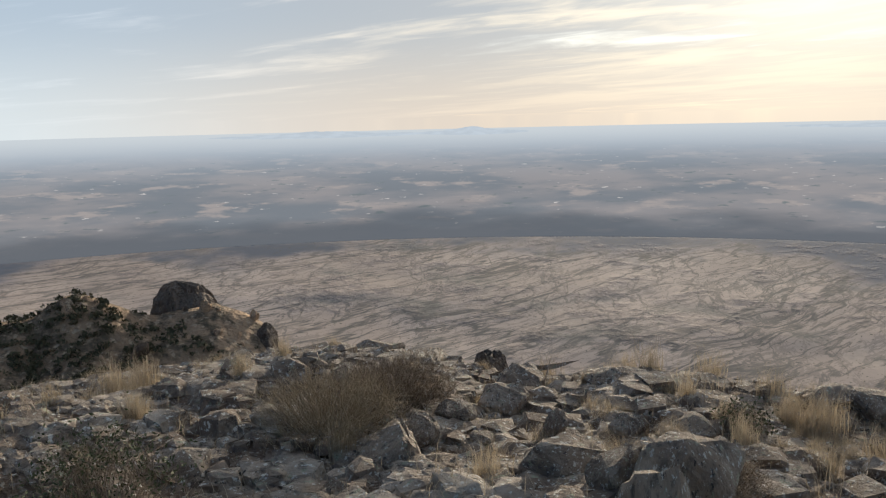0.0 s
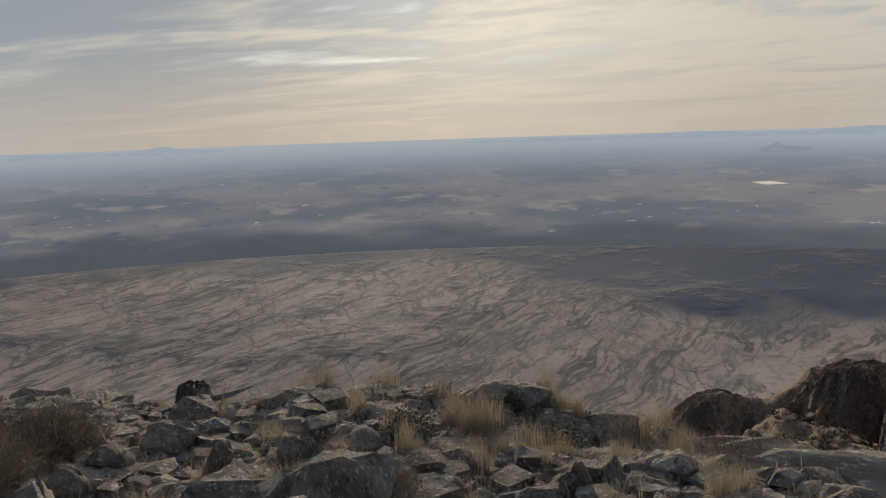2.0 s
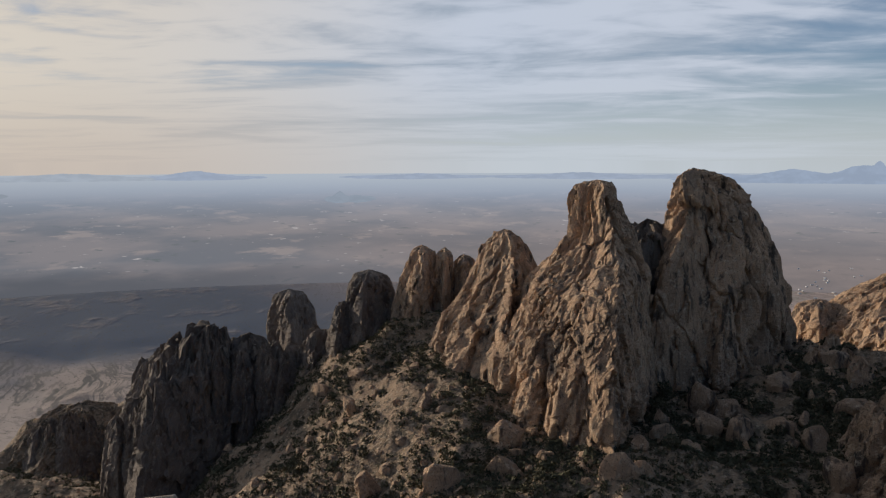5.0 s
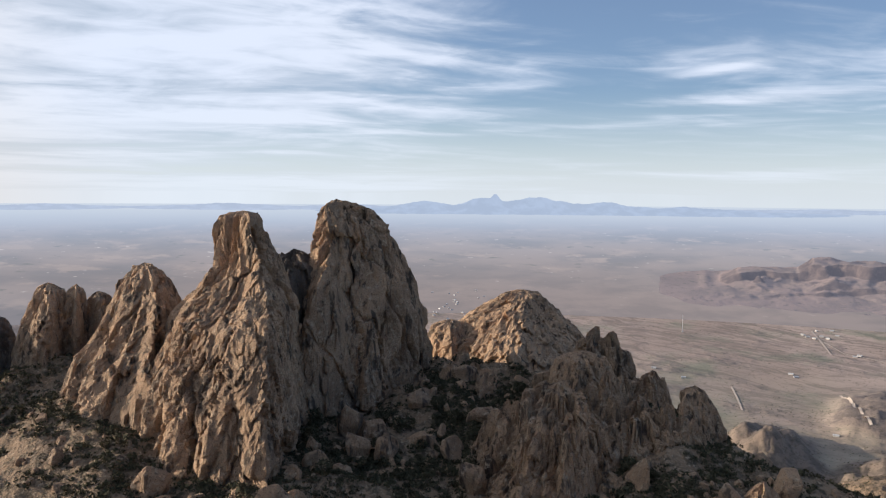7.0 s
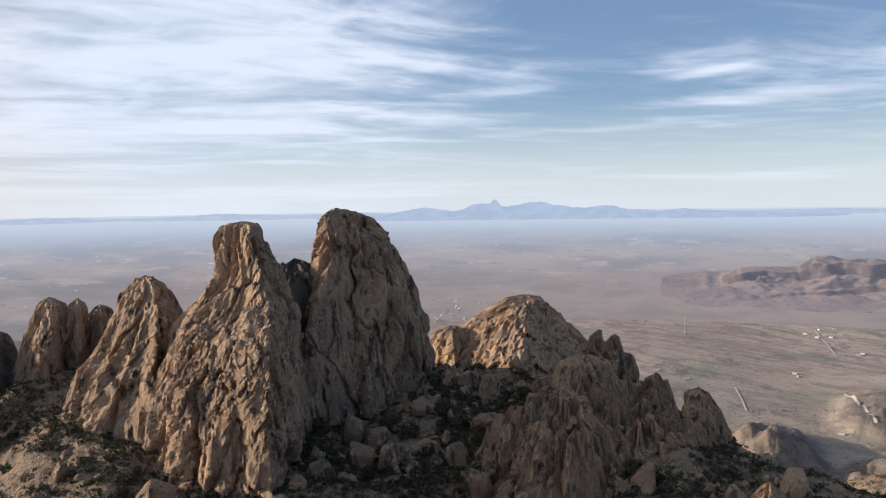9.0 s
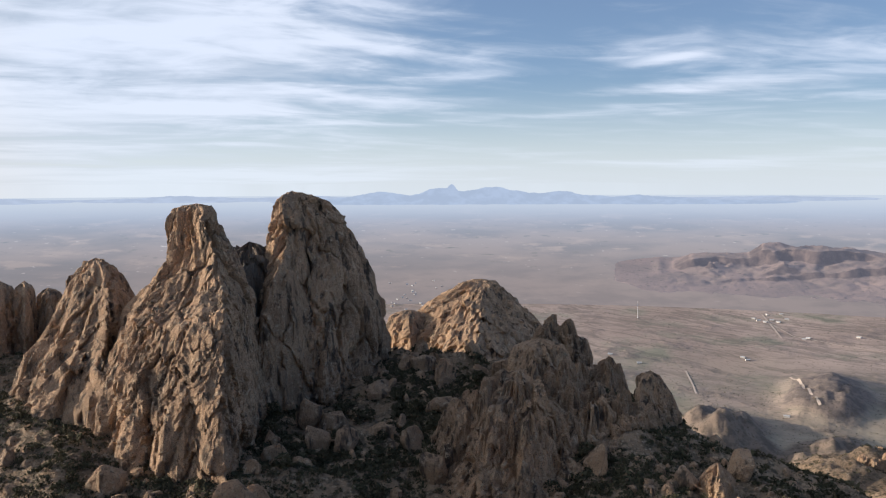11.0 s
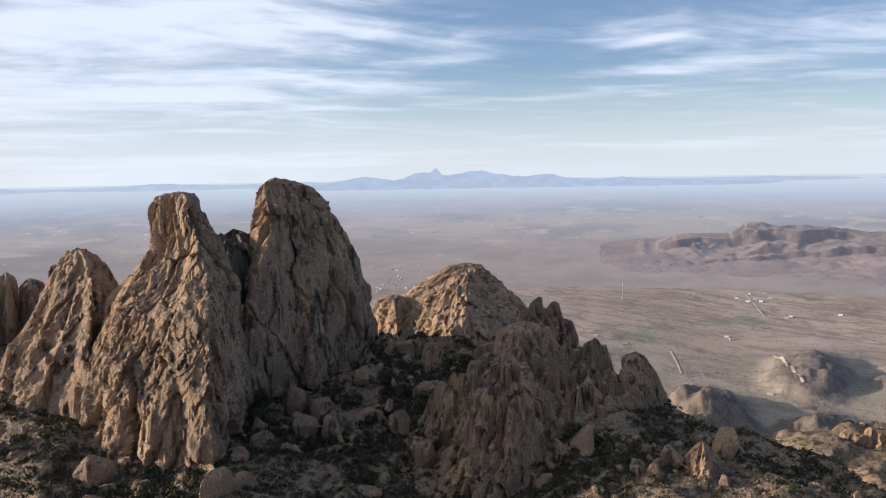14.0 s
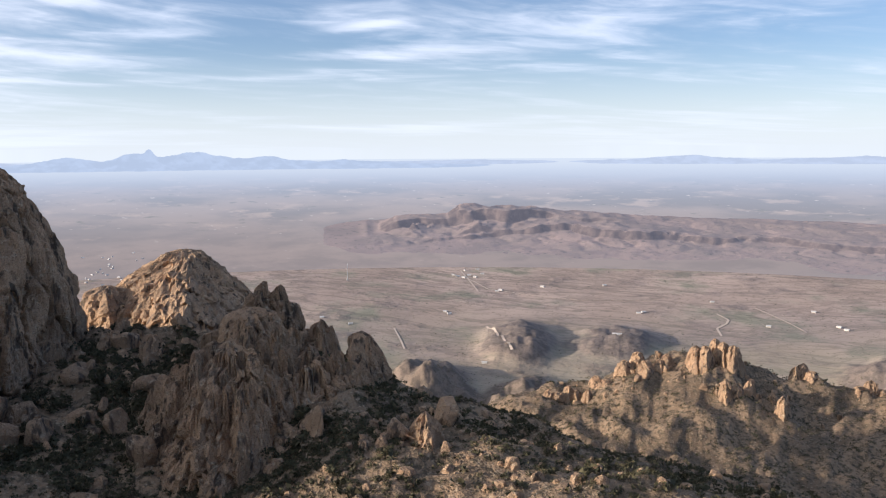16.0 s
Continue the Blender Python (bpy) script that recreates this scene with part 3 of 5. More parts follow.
def mountain_line(name, dist, label, peaks, colour):
    """A far range on the horizon: a ridge whose height follows a few peaks (bearing, half width in degrees, height)."""
    lo, hi = min(p[0] - 3 * p[1] for p in peaks), max(p[0] + 3 * p[1] for p in peaks)
    az = np.arange(lo, hi, 0.05)
    top = 0 * az
    for b, w, h in peaks:
        top = np.maximum(top, h * np.exp(-np.abs((az - b) / w) ** 1.5))
    top = top * (1 + 0.10 * fbm(az / 1.3, 0 * az + dist, 0, 5, 0.6)) + 0.7 * fbm(az / 0.4, 0 * az, 3.0, 3) * np.clip(top / 8, 0, 1)
    rows = []
    for depth, share in ((-160, -0.05), (-110, 0.25), (-70, 0.5), (-30, 0.85), (0, 1.0), (60, 0.6), (110, 0.0)):
        r = dist + depth + 14 * fbm(az / 0.7, 0 * az + depth, 1.0, 3)
        rows.append(np.stack([r * np.sin(np.radians(az)), r * np.cos(np.radians(az)), plain_height(r) + top * share * (1 + 0.2 * fbm(az / 0.5, 0 * az + share, 2.0, 3) * (share < 0.9)) - 2], -1))
    mesh = grid_mesh(name, np.array(rows))
    mesh.flip_normals()

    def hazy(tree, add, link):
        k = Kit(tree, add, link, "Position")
        # the range glows in a flat colour that already holds the haze
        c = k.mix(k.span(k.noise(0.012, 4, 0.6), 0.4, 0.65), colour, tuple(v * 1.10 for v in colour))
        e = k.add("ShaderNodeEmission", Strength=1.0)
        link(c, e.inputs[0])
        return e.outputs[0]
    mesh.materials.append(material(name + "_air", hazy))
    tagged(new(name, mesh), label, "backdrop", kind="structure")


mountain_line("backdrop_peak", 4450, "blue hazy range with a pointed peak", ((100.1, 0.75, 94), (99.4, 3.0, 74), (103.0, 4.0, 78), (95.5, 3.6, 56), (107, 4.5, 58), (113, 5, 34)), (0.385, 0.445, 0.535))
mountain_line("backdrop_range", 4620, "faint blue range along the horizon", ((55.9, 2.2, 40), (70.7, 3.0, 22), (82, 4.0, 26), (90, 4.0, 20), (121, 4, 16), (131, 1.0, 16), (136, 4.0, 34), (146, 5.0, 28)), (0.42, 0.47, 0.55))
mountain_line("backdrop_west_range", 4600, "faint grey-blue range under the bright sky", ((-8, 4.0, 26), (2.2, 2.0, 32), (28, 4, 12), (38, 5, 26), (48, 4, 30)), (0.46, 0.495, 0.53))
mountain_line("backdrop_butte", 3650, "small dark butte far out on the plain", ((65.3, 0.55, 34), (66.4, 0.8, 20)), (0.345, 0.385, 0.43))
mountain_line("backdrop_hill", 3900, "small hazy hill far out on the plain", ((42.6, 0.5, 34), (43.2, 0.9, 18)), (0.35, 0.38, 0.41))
SPIRES = [  # bearing, distance, depth, keel, label, rows of (height, left, right) in metres
    (81.6, 272, 1.05, 0.35, "tall twin rock tower with fluted tan flanks", ((-4.3, 3.3, 9.5), (-5.9, 0.0, 12.8), (-9.8, -1.4, 13.8), (-16.9, -1.9, 17.1), (-22.1, -2.8, 19.0), (-29.3, -7.6, 21.8), (-38.0, -15.7, 23.7), (-55.2, -22.8, 25.6), (-76.3, -27.1, 28.0), (-97.3, -30.4, 30.4))),
    (90.5, 306, 0.62, -0.55, "massive rounded rock tower, dark on its shaded face", ((-0.4, -10.1, -4.8), (-3.2, -13.4, 2.1), (-5.3, -14.4, 5.9), (-11.2, -15.5, 11.7), (-21.9, -17.6, 16.6), (-30.0, -22.4, 20.8), (-38.6, -25.1, 23.0), (-43.0, -27.8, 25.6), (-59.5, -30.4, 27.8), (-86.1, -37.4, 34.7), (-103.7, -40.1, 40.1))),
    (74.8, 300, 1.0, 0.3, "pointed tan rock spire with a hooked tip", ((-22.8, 7.9, 11.5), (-24.3, 5.2, 13.1), (-31.5, 0.5, 17.8), (-36.2, -2.1, 19.9), (-42.7, -5.8, 21.5), (-55.3, -13.6, 22.5), (-68.2, -18.3, 23.6), (-107.5, -25.1, 25.1))),
    (70.2, 330, 0.8, 0.05, "grey rock column in a row of columns", ((-32.1, 2.3, 5.8), (-34.2, 0.0, 8.6), (-37.7, -1.7, 9.8), (-50.6, -6.9, 10.9), (-68.5, -10.9, 13.2), (-99.2, -15.6, 16.1))),
    (72.2, 328, 0.9, 0.05, "slim grey rock column in a row of columns", ((-32.6, 0.0, 3.4), (-35.7, -1.7, 4.9), (-50.3, -3.4, 5.7), (-74.1, -6.9, 8.0), (-98.6, -9.7, 10.3))),
    (73.8, 332, 0.9, 0.05, "short grey rock column in a row of columns", ((-35.8, -2.9, 2.9), (-39.1, -4.1, 4.6), (-56.9, -5.8, 7.0), (-93.5, -10.4, 9.9))),
    (67.4, 345, 0.8, -0.3, "rounded dark rock head on the ridge", ((-43.4, -4.8, 2.4), (-46.2, -8.4, 6.6), (-53.0, -10.8, 9.6), (-62.3, -12.6, 12.0), (-84.4, -15.7, 15.7))),
    (61.8, 620, 0.9, 0.05, "far rounded rock knob behind the ridge", ((-93.4, -6.5, 5.4), (-97.7, -13.0, 11.9), (-108.8, -16.2, 16.2), (-141.5, -19.5, 20.6), (-199.8, -24.9, 23.8))),
    (55.2, 362, 1.2, -0.85, "black shaded cliff at the end of the ridge", ((-69.6, 2.5, 10.1), (-72.0, -2.5, 13.3), (-77.9, -11.4, 16.4), (-83.3, -18.3, 19.6), (-104.9, -24.0, 24.0), (-128.7, -27.8, 27.8), (-152.0, -29.7, 30.3))),
    (59.2, 366, 1.0, -0.7, "dark broken crag beside the black cliff", ((-74.8, -6.4, 3.8), (-79.5, -10.9, 10.2), (-96.4, -14.1, 14.7), (-124.4, -17.2, 17.9))),
    (61.4, 350, 0.6, -0.5, "dark jointed rock wall along the ridge crest", ((-74.5, -6, 3), (-79, -12, 8), (-90, -16, 14), (-118, -20, 20))),
    (63.9, 345, 0.6, -0.4, "dark low rock head along the ridge crest", ((-67.5, -2, 4), (-70, -6, 7), (-79, -10, 11), (-104, -15, 15))),
    (57.6, 352, 0.7, -0.6, "dark stepped buttress of the ridge-end cliff", ((-77, -7, 2), (-83, -11, 8), (-100, -14, 13), (-130, -18, 18))),
    (52.0, 346, 0.8, -0.4, "dark narrow fin at the cliff foot", ((-92, -3, 2), (-97, -6, 4), (-112, -9, 8), (-140, -12, 12))),
    (50.2, 350, 0.9, 0.05, "small dark rock pillar below the cliff", ((-100.7, -1.8, 2.4), (-105.4, -3.7, 4.3), (-122.3, -6.1, 6.1), (-143.3, -7.3, 7.9))),
    (53.5, 520, 0.8, 0.05, "hazy rock shoulder behind the black cliff", ((-111.7, -2.7, 13.6), (-118.4, -13.6, 19.1), (-137.7, -22.7, 24.5), (-177.4, -31.8, 31.8))),
    (47.8, 555, 0.5, -0.6, "dark rounded rock hill above the plain", ((-148.5, -3, 8), (-153, -15, 22), (-163, -29, 37), (-184, -44, 52), (-215, -60, 64))),
    (39.0, 560, 0.5, -0.6, "low dark rock hill above the plain", ((-178, -3, 8), (-183, -13, 18), (-195, -26, 31), (-214, -40, 44), (-242, -56, 56))),
    (102.0, 400, 0.95, 0.05, "sunlit tan rock dome with cracked slabs", ((-44.8, -2.8, 4.2), (-47.5, -9.8, 10.5), (-51.0, -15.4, 14.0), (-58.1, -26.5, 21.6), (-65.3, -34.9, 29.3), (-79.7, -41.9, 38.4), (-105.5, -48.9, 48.9))),
    (97.0, 388, 0.8, 0.05, "small tan rock lump beside the dome", ((-57.7, -2.7, 4.1), (-60.5, -8.1, 6.8), (-66.8, -10.8, 10.2), (-87.9, -13.5, 13.5))),
    (107.8, 288, 0.7, -0.3, "blocky brown crag on the descending ridge", ((-46.5, -5.0, -1.0), (-48.6, -9.0, 3.0), (-56.4, -12.6, 9.0), (-70.2, -16.6, 13.6), (-97.5, -21.6, 21.1))),
    (106.2, 268, 0.7, -0.2, "square-topped tan crag on the ridge", ((-49.3, -2.8, 2.8), (-51.4, -7.5, 6.5), (-57.8, -9.4, 9.4), (-70.2, -12.6, 13.1), (-95.9, -17.3, 17.8))),
    (110.8, 276, 0.8, 0.05, "brown rock step on the descending ridge", ((-56.3, -1.0, 1.9), (-59.0, -3.4, 3.9), (-67.2, -6.7, 7.2), (-93.4, -11.1, 10.6))),
    (114.0, 262, 0.8, -0.4, "weathered brown rock knob standing at the ridge end", ((-57.4, -2.7, -0.5), (-59.3, -5.0, 1.4), (-63.7, -6.4, 4.6), (-70.5, -8.2, 8.2), (-83.5, -11.4, 11.4), (-98.9, -13.7, 13.7))),
    (105.5, 238, 0.5, -0.3, "broad shaded rock face split by cracks", ((-54.2, -8.3, 2.1), (-59.9, -17.5, 11.4), (-68.8, -26.0, 21.0), (-82.3, -34.0, 32.0), (-110.0, -44.0, 46.0))),
    (110.5, 246, 0.6, -0.5, "shaded brown rock buttress with ledges", ((-60.6, -7.3, 2.1), (-66.6, -14.0, 11.0), (-79.0, -22.0, 22.0), (-106.0, -30.0, 34.0))),
    (118.2, 214, 0.8, 0.05, "small brown crag on the shaded slope", ((-69.1, -2.2, 1.5), (-74.1, -4.5, 4.1), (-84.8, -6.7, 6.7), (-102.7, -8.2, 8.6))),
    (122.8, 218, 0.8, 0.05, "low brown crag on the shaded slope", ((-78.6, -1.9, 1.5), (-82.9, -3.8, 3.8), (-97.7, -5.7, 6.1))),
    (86.5, 300, 0.8, -0.5, "dark rock saddle between the twin towers", ((-20.4, -7.9, 5.2), (-25.7, -11.5, 8.9), (-45.9, -14.1, 13.1), (-78.7, -18.3, 18.3))),
    (-17.8, 137, 0.55, 0.7, "dark rounded rock outcrop on a brushy hill", ((-23.4, -2.2, -0.2), (-24.0, -3.6, 2.4), (-26.2, -5.0, 4.3), (-28.7, -5.5, 5.7), (-35.1, -6.5, 6.7))),
    (-12.6, 126, 0.9, 0.05, "dark rock lump at the hill end", ((-28.6, -0.7, 0.9), (-30.2, -1.5, 1.5), (-34.5, -2.4, 2.2))),
    (3.1, 52, 0.9, 0.05, "dark lichen-covered boulder below the ledge", ((-13.4, -0.5, 0.5), (-13.8, -1.0, 0.8), (-14.5, -1.2, 1.1), (-17.3, -1.4, 1.4))),
]


# ---- rock towers and crags ----
def rock_form(az, dist, depth, keel, label, rows):
    """A weathered rock tower: stacked rings between a left and a right edge, cut by flutes, cracks and ledges."""
    z_key, l_key, r_key = (np.array(v) for v in zip(*rows[::-1]))
    tall, wide = z_key[-1] - z_key[0], r_key[0] - l_key[0]
    cell = max(dist * (0.0018 if wide > 55 and dist < 320 else 0.0027), 0.12)
    nz, nt = int(np.clip(tall / cell, 34, 210)), int(np.clip(wide * 2.6 / cell, 60, 330))
    s = np.linspace(0, 1, nz) ** 0.9
    z = z_key[0] + s * tall
    left, right = np.interp(z, z_key, l_key), np.interp(z, z_key, r_key)
    # close the top in a blunt dome
    cap = np.clip((z_key[-1] - z) / max(z_key[-1] - z_key[-2], 0.02 * tall), 0, 1)
    mid, half = (left + right) / 2, (right - left) / 2 * np.sqrt(np.clip(cap * 1.4, 0.0, 1))
    t = np.linspace(0, 2 * math.pi, nt, endpoint=False)
    c, si = np.cos(t), np.sin(t)
    c, si = np.sign(c) * np.abs(c) ** 0.86, np.sign(si) * np.abs(si) ** 0.86
    lx = mid[:, None] + half[:, None] * c[None]
    # the near side is a blunt wedge whose keel stands off the middle
    tent = np.where(c > keel, (1 - c) / (1 - keel), (1 + c) / (1 + keel))
    front = -(0.45 * np.abs(si) + 0.75 * tent) * depth * 1.75
    ly = half[:, None] * np.where(si < 0, front, depth * si)[None] + 0.10 * (z[:, None] - z_key[0])
    lz = np.repeat(z[:, None], nt, 1)
    key = az * 1.37
    jag = 0.3 if "hill" in label else 1.0 if label.startswith(("black", "dark", "low", "hazy", "brown", "orange", "broad", "shaded", "blocky")) else 0.07
    unit = np.clip(np.minimum(wide, tall) / 50, 0.04, 1.0) * np.where(dist > 200, 1, 0.8)
    a, b = 8.0 * unit, 2.6 * unit
    fade = np.clip(half / (0.25 * half.max() + 1e-6), 0.15, 1)[:, None]
    k = wide / (2 * a)
    warp = 0.7 * fbm(lx / (a * 2.2), lz / (a * 2.6) + key, ly / (a * 2.2), 2)
    cx, cy = c[None] * k + warp, si[None] * k + 0.6 * warp
    ribs = ridged(cx * 0.55, cy * 0.55 + key, lz / (a * 6), 2)
    d = 2.6 * unit * (ribs - 0.2)
    # joint-bounded columns and blocks, each standing a little proud of or behind its neighbours
    broken = np.clip(0.45 + 1.1 * fbm(lx / (a * 1.6), ly / (a * 1.6) + key, lz / (a * 2.2), 2), 0.12, 1.25)
    if label.startswith(("broad", "shaded", "blocky", "square", "brown", "sunlit")):
        broken = broken + 0.55
    sway = 0.22 * fbm(lx / a, lz / (a * 1.5) + key, ly / a, 3)
    for size, tallness, proud, crack, width in ((9.5 * unit, 7.0, 4.2, 2.0, 0.07), (4.0 * unit, 3.6, 1.2 * broken, 0.9 * broken, 0.08), (1.5 * unit, 0.7, 0.45 * broken, 0.3 * broken, 0.12)):
        if size < 0.7 * cell:
            continue
        _, edge, value = cells(lx / size + sway + key, ly / size + sway * 0.7, lz / (size * tallness) + 0.25 * sway)
        d = d + proud * unit * (value - 0.5) - crack * unit * np.exp(-(edge / width) ** 2)
    d = d + 0.75 * unit * fbm(lx / b, ly / b + key, lz / (b * 2.0), 5, 0.62)
    d = (d - 0.8 * unit) * fade * (0.45 + 0.55 * np.clip(-si, 0, 1))[None]
    lx, ly = lx + d * c, ly + d * si * 0.9
    # broken crest: the heads of the columns end at uneven heights
    _, _, head = cells(lx / (3.2 * unit) + key, ly / (3.2 * unit), 0 * lx + 0.5)
    lz = lz + (1.1 * unit * fbm(lx / b, ly / b, key, 3) * cap[:, None] + jag * (head - 0.65) * 9.0 * unit * np.clip(2.2 * s - 1.0, 0, 1)[:, None])
    right_v, away = bearing(az + 90), bearing(az)
    base = away * dist
    pts = np.stack([base.x + lx * right_v.x + ly * away.x, base.y + lx * right_v.y + ly * away.y, lz], -1)
    mesh = grid_mesh("rock_tower", pts, close=True)
    mesh.polygons.foreach_set("use_smooth", np.zeros(len(mesh.polygons), dtype=bool))
    # cliffs seen from the side away from the sun take the darkened copy
    mesh.materials.append(SLOPE if "rock hill" in label else SHADED if label.split()[0] in ("black", "dark", "low", "far", "hazy", "rounded") or "dark" in label.split()[:2] else CRAG)
    name = "rock_tower" if tall > 30 and dist < 400 else "rock_crag"
    ob = new(name, mesh)
    # the object's origin at its foot
    foot = Vector((base.x, base.y, z_key[0]))
    mesh.transform(Matrix.Translation(-foot))
    ob.location = foot
    return tagged(ob, label, "rock", "crags of the ridge")


# lesser bodies that belong to a larger one: label -> (part name, label of the whole)
BELONGS = {
    "dark rock saddle between the twin towers": ("saddle", "massive rounded rock tower, dark on its shaded face"),
    "small tan rock lump beside the dome": ("shoulder", "sunlit tan rock dome with cracked slabs"),
    "dark broken crag beside the black cliff": ("crag_end", "black shaded cliff at the end of the ridge"),
}
made = {}
for spire in SPIRES:
    made[spire[4]] = rock_form(*spire)
for label, (part_name, whole) in BELONGS.items():
    ob, top_ob = made[label], made[whole]
    ob.location = ob.location - top_ob.location
    ob.parent, ob.name = top_ob, part_name
    for key in ("category", "group"):
        del ob[key]


def crag_cluster(az, dist, wide, top_el, base_el, n, seed, label="orange sunlit rock column on the brushy far hill"):
    """A crag of several rounded columns side by side, the middle ones tallest."""
    g = random.Random(seed)
    for i in range(n):
        share = (i + 0.5) / n - 0.5
        b = az + wide * share + g.uniform(-0.1, 0.1)
        r = dist + g.uniform(-14, 10)
        w = dist * radians(wide / n) * g.uniform(0.8, 1.25)
        foot = EYE + r * math.tan(radians(base_el))
        top = EYE + r * math.tan(radians(top_el)) - (abs(share) * 0.9 + g.uniform(0, 0.45)) * dist * math.tan(radians(top_el - base_el)) * 0.8
        h = top - foot
        rows = ((top, -0.2 * w, 0.15 * w), (top - 0.14 * h, -0.5 * w, 0.45 * w), (top - 0.5 * h, -0.85 * w, 0.75 * w), (foot, -1.2 * w, 1.15 * w), (foot - 14, -1.5 * w, 1.5 * w))
        rock_form(b, r, 0.9, 0.1 if label.startswith("orange") else -0.6, label, rows)


for i, (az, dist, wide, top_el, base_el, n) in enumerate(((128.6, 600, 4.2, -15.8, -18.2, 6), (132.9, 622, 2.2, -13.7, -15.0, 3), (138.0, 622, 2.8, -12.4, -14.4, 5), (139.9, 576, 5.6, -14.8, -18.4, 8), (143.5, 640, 1.6, -13.6, -15.2, 3), (147.4, 640, 1.8, -14.1, -15.6, 3), (130.6, 612, 1.4, -15.2, -16.4, 2), (135.0, 625, 1.6, -13.6, -14.8, 3))):
    crag_cluster(az, dist, wide, top_el, base_el, n, 70 + i)
for i, (az, dist, wide, top_el, base_el, n) in enumerate(((55.6, 350, 7.4, -11.6, -18.5, 8), (60.0, 356, 3.6, -11.9, -14.5, 5), (67.2, 338, 4.4, -7.7, -11.5, 5), (48.0, 545, 5.5, -15.3, -18.0, 6), (39.4, 548, 4.4, -17.9, -20.5, 5))):
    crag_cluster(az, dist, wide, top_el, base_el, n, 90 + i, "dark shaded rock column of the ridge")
for i, (az, dist, wide, top_el, base_el, n) in enumerate(((107.5, 262, 6.0, -11.2, -15.0, 6), (112.0, 256, 4.0, -13.2, -17.0, 5), (104.5, 226, 6.5, -14.5, -20.0, 7), (98.0, 300, 4.0, -10.6, -13.0, 5))):
    crag_cluster(az, dist, wide, top_el, base_el, n, 110 + i, "brown jointed rock column on the descending ridge")


# ---- brush and stones on the slopes ----
def shrub_leaf(tree, add, link):
    k = Kit(tree, add, link, "Position")
    island = k.add("ShaderNodeNewGeometry").outputs["Random Per Island"]
    c = k.mix(island, (0.05, 0.05, 0.03), (0.13, 0.115, 0.068))
    c = k.mix(k.span(k.noise(0.12, 2), 0.55, 0.7, 0.0, 0.5), c, (0.10, 0.08, 0.045))
    return k.surface(c, 0.9, specular=0.1)


BRUSH = material("shrub_leaf", shrub_leaf)
rng = np.random.default_rng(5)


def scatter(n, az_range, r_range, power=0.5):
    az = rng.uniform(*az_range, n)
    r = r_range[0] + (r_range[1] - r_range[0]) * rng.uniform(0, 1, n) ** power
    return az, r


def brush_field(name, az, r, size, leaves, label):
    """Many low shrubs as loose leaf clumps on the ground."""
    z = ground_height(az, r)
    x, y = r * np.sin(np.radians(az)), r * np.cos(np.radians(az))
    keep = fbm(x / 18, y / 18, 2.0, 3) + rng.uniform(-0.7, 0.7, len(az)) > -0.15
    x, y, z, size = x[keep], y[keep], z[keep], size[keep]
    n = len(x)
    u = rng.normal(size=(n, leaves, 3))
    u /= np.linalg.norm(u, axis=-1, keepdims=True)
    u[..., 2] = np.abs(u[..., 2]) * 0.9
    centre = u * rng.uniform(0.45, 1.0, (n, leaves, 1)) * size[:, None, None] * np.array([1, 1, 0.8])
    centre += np.stack([x, y, z], -1)[:, None, :]
    e1 = rng.normal(size=(n, leaves, 3))
    e2 = rng.normal(size=(n, leaves, 3))
    s = (size[:, None, None] * rng.uniform(0.22, 0.5, (n, leaves, 1)))
    e1, e2 = (e / np.linalg.norm(e, axis=-1, keepdims=True) * s for e in (e1, e2))
    tri = np.stack([centre - e1, centre + e1 * 0.7 - e2 * 0.6, centre + e2], 2).reshape(-1, 3)
    mesh = array_mesh(name, tri, np.arange(len(tri)).reshape(-1, 3))
    mesh.materials.append(BRUSH)
    tagged(new(name, mesh), label, "shrubs", kind="stuff")


az, r = scatter(34000, (40, 150), (150, 420), 0.8)
brush_field("slope_brush", az, r, rng.uniform(0.7, 1.7, len(az)) * np.where(rng.uniform(0, 1, len(az)) > 0.93, 1.7, 1), 16, "dark green desert shrubs dotting the mountain slope")
az, r = scatter(7000, (52, 84), (180, 345), 0.8)
brush_field("ridge_brush", az, r, rng.uniform(0.8, 1.8, len(az)), 14, "dark olive scrub covering the ridge slope")
az, r = scatter(9000, (112, 152), (400, 700), 0.9)
brush_field("hill_brush", az, r, rng.uniform(0.8, 1.9, len(az)), 10, "grey-green desert shrubs on the far hill")
az, r = scatter(3200, (-40, -9), (60, 138), 0.7)
brush_field("near_hill_brush", az, r, rng.uniform(0.35, 1.1, len(az)), 24, "dark shrubs covering the neighbouring hill")
az, r = scatter(8000, (84, 116), (205, 300), 0.9)
brush_field("gully_brush", az, r, rng.uniform(0.6, 1.5, len(az)), 22, "dense dark scrub filling the shaded gully")
az, r = scatter(3600, (114, 138), (1040, 1480), 1.0)
brush_field("plain_hill_brush", az, r, rng.uniform(0.8, 1.7, len(az)), 8, "grey-green desert shrubs on the low hills of the plain")
az, r = scatter(700, (34, 60), (420, 570), 0.8)
brush_field("back_hill_brush", az, r, rng.uniform(0.7, 1.5, len(az)), 12, "dark shrubs on the lower hill")


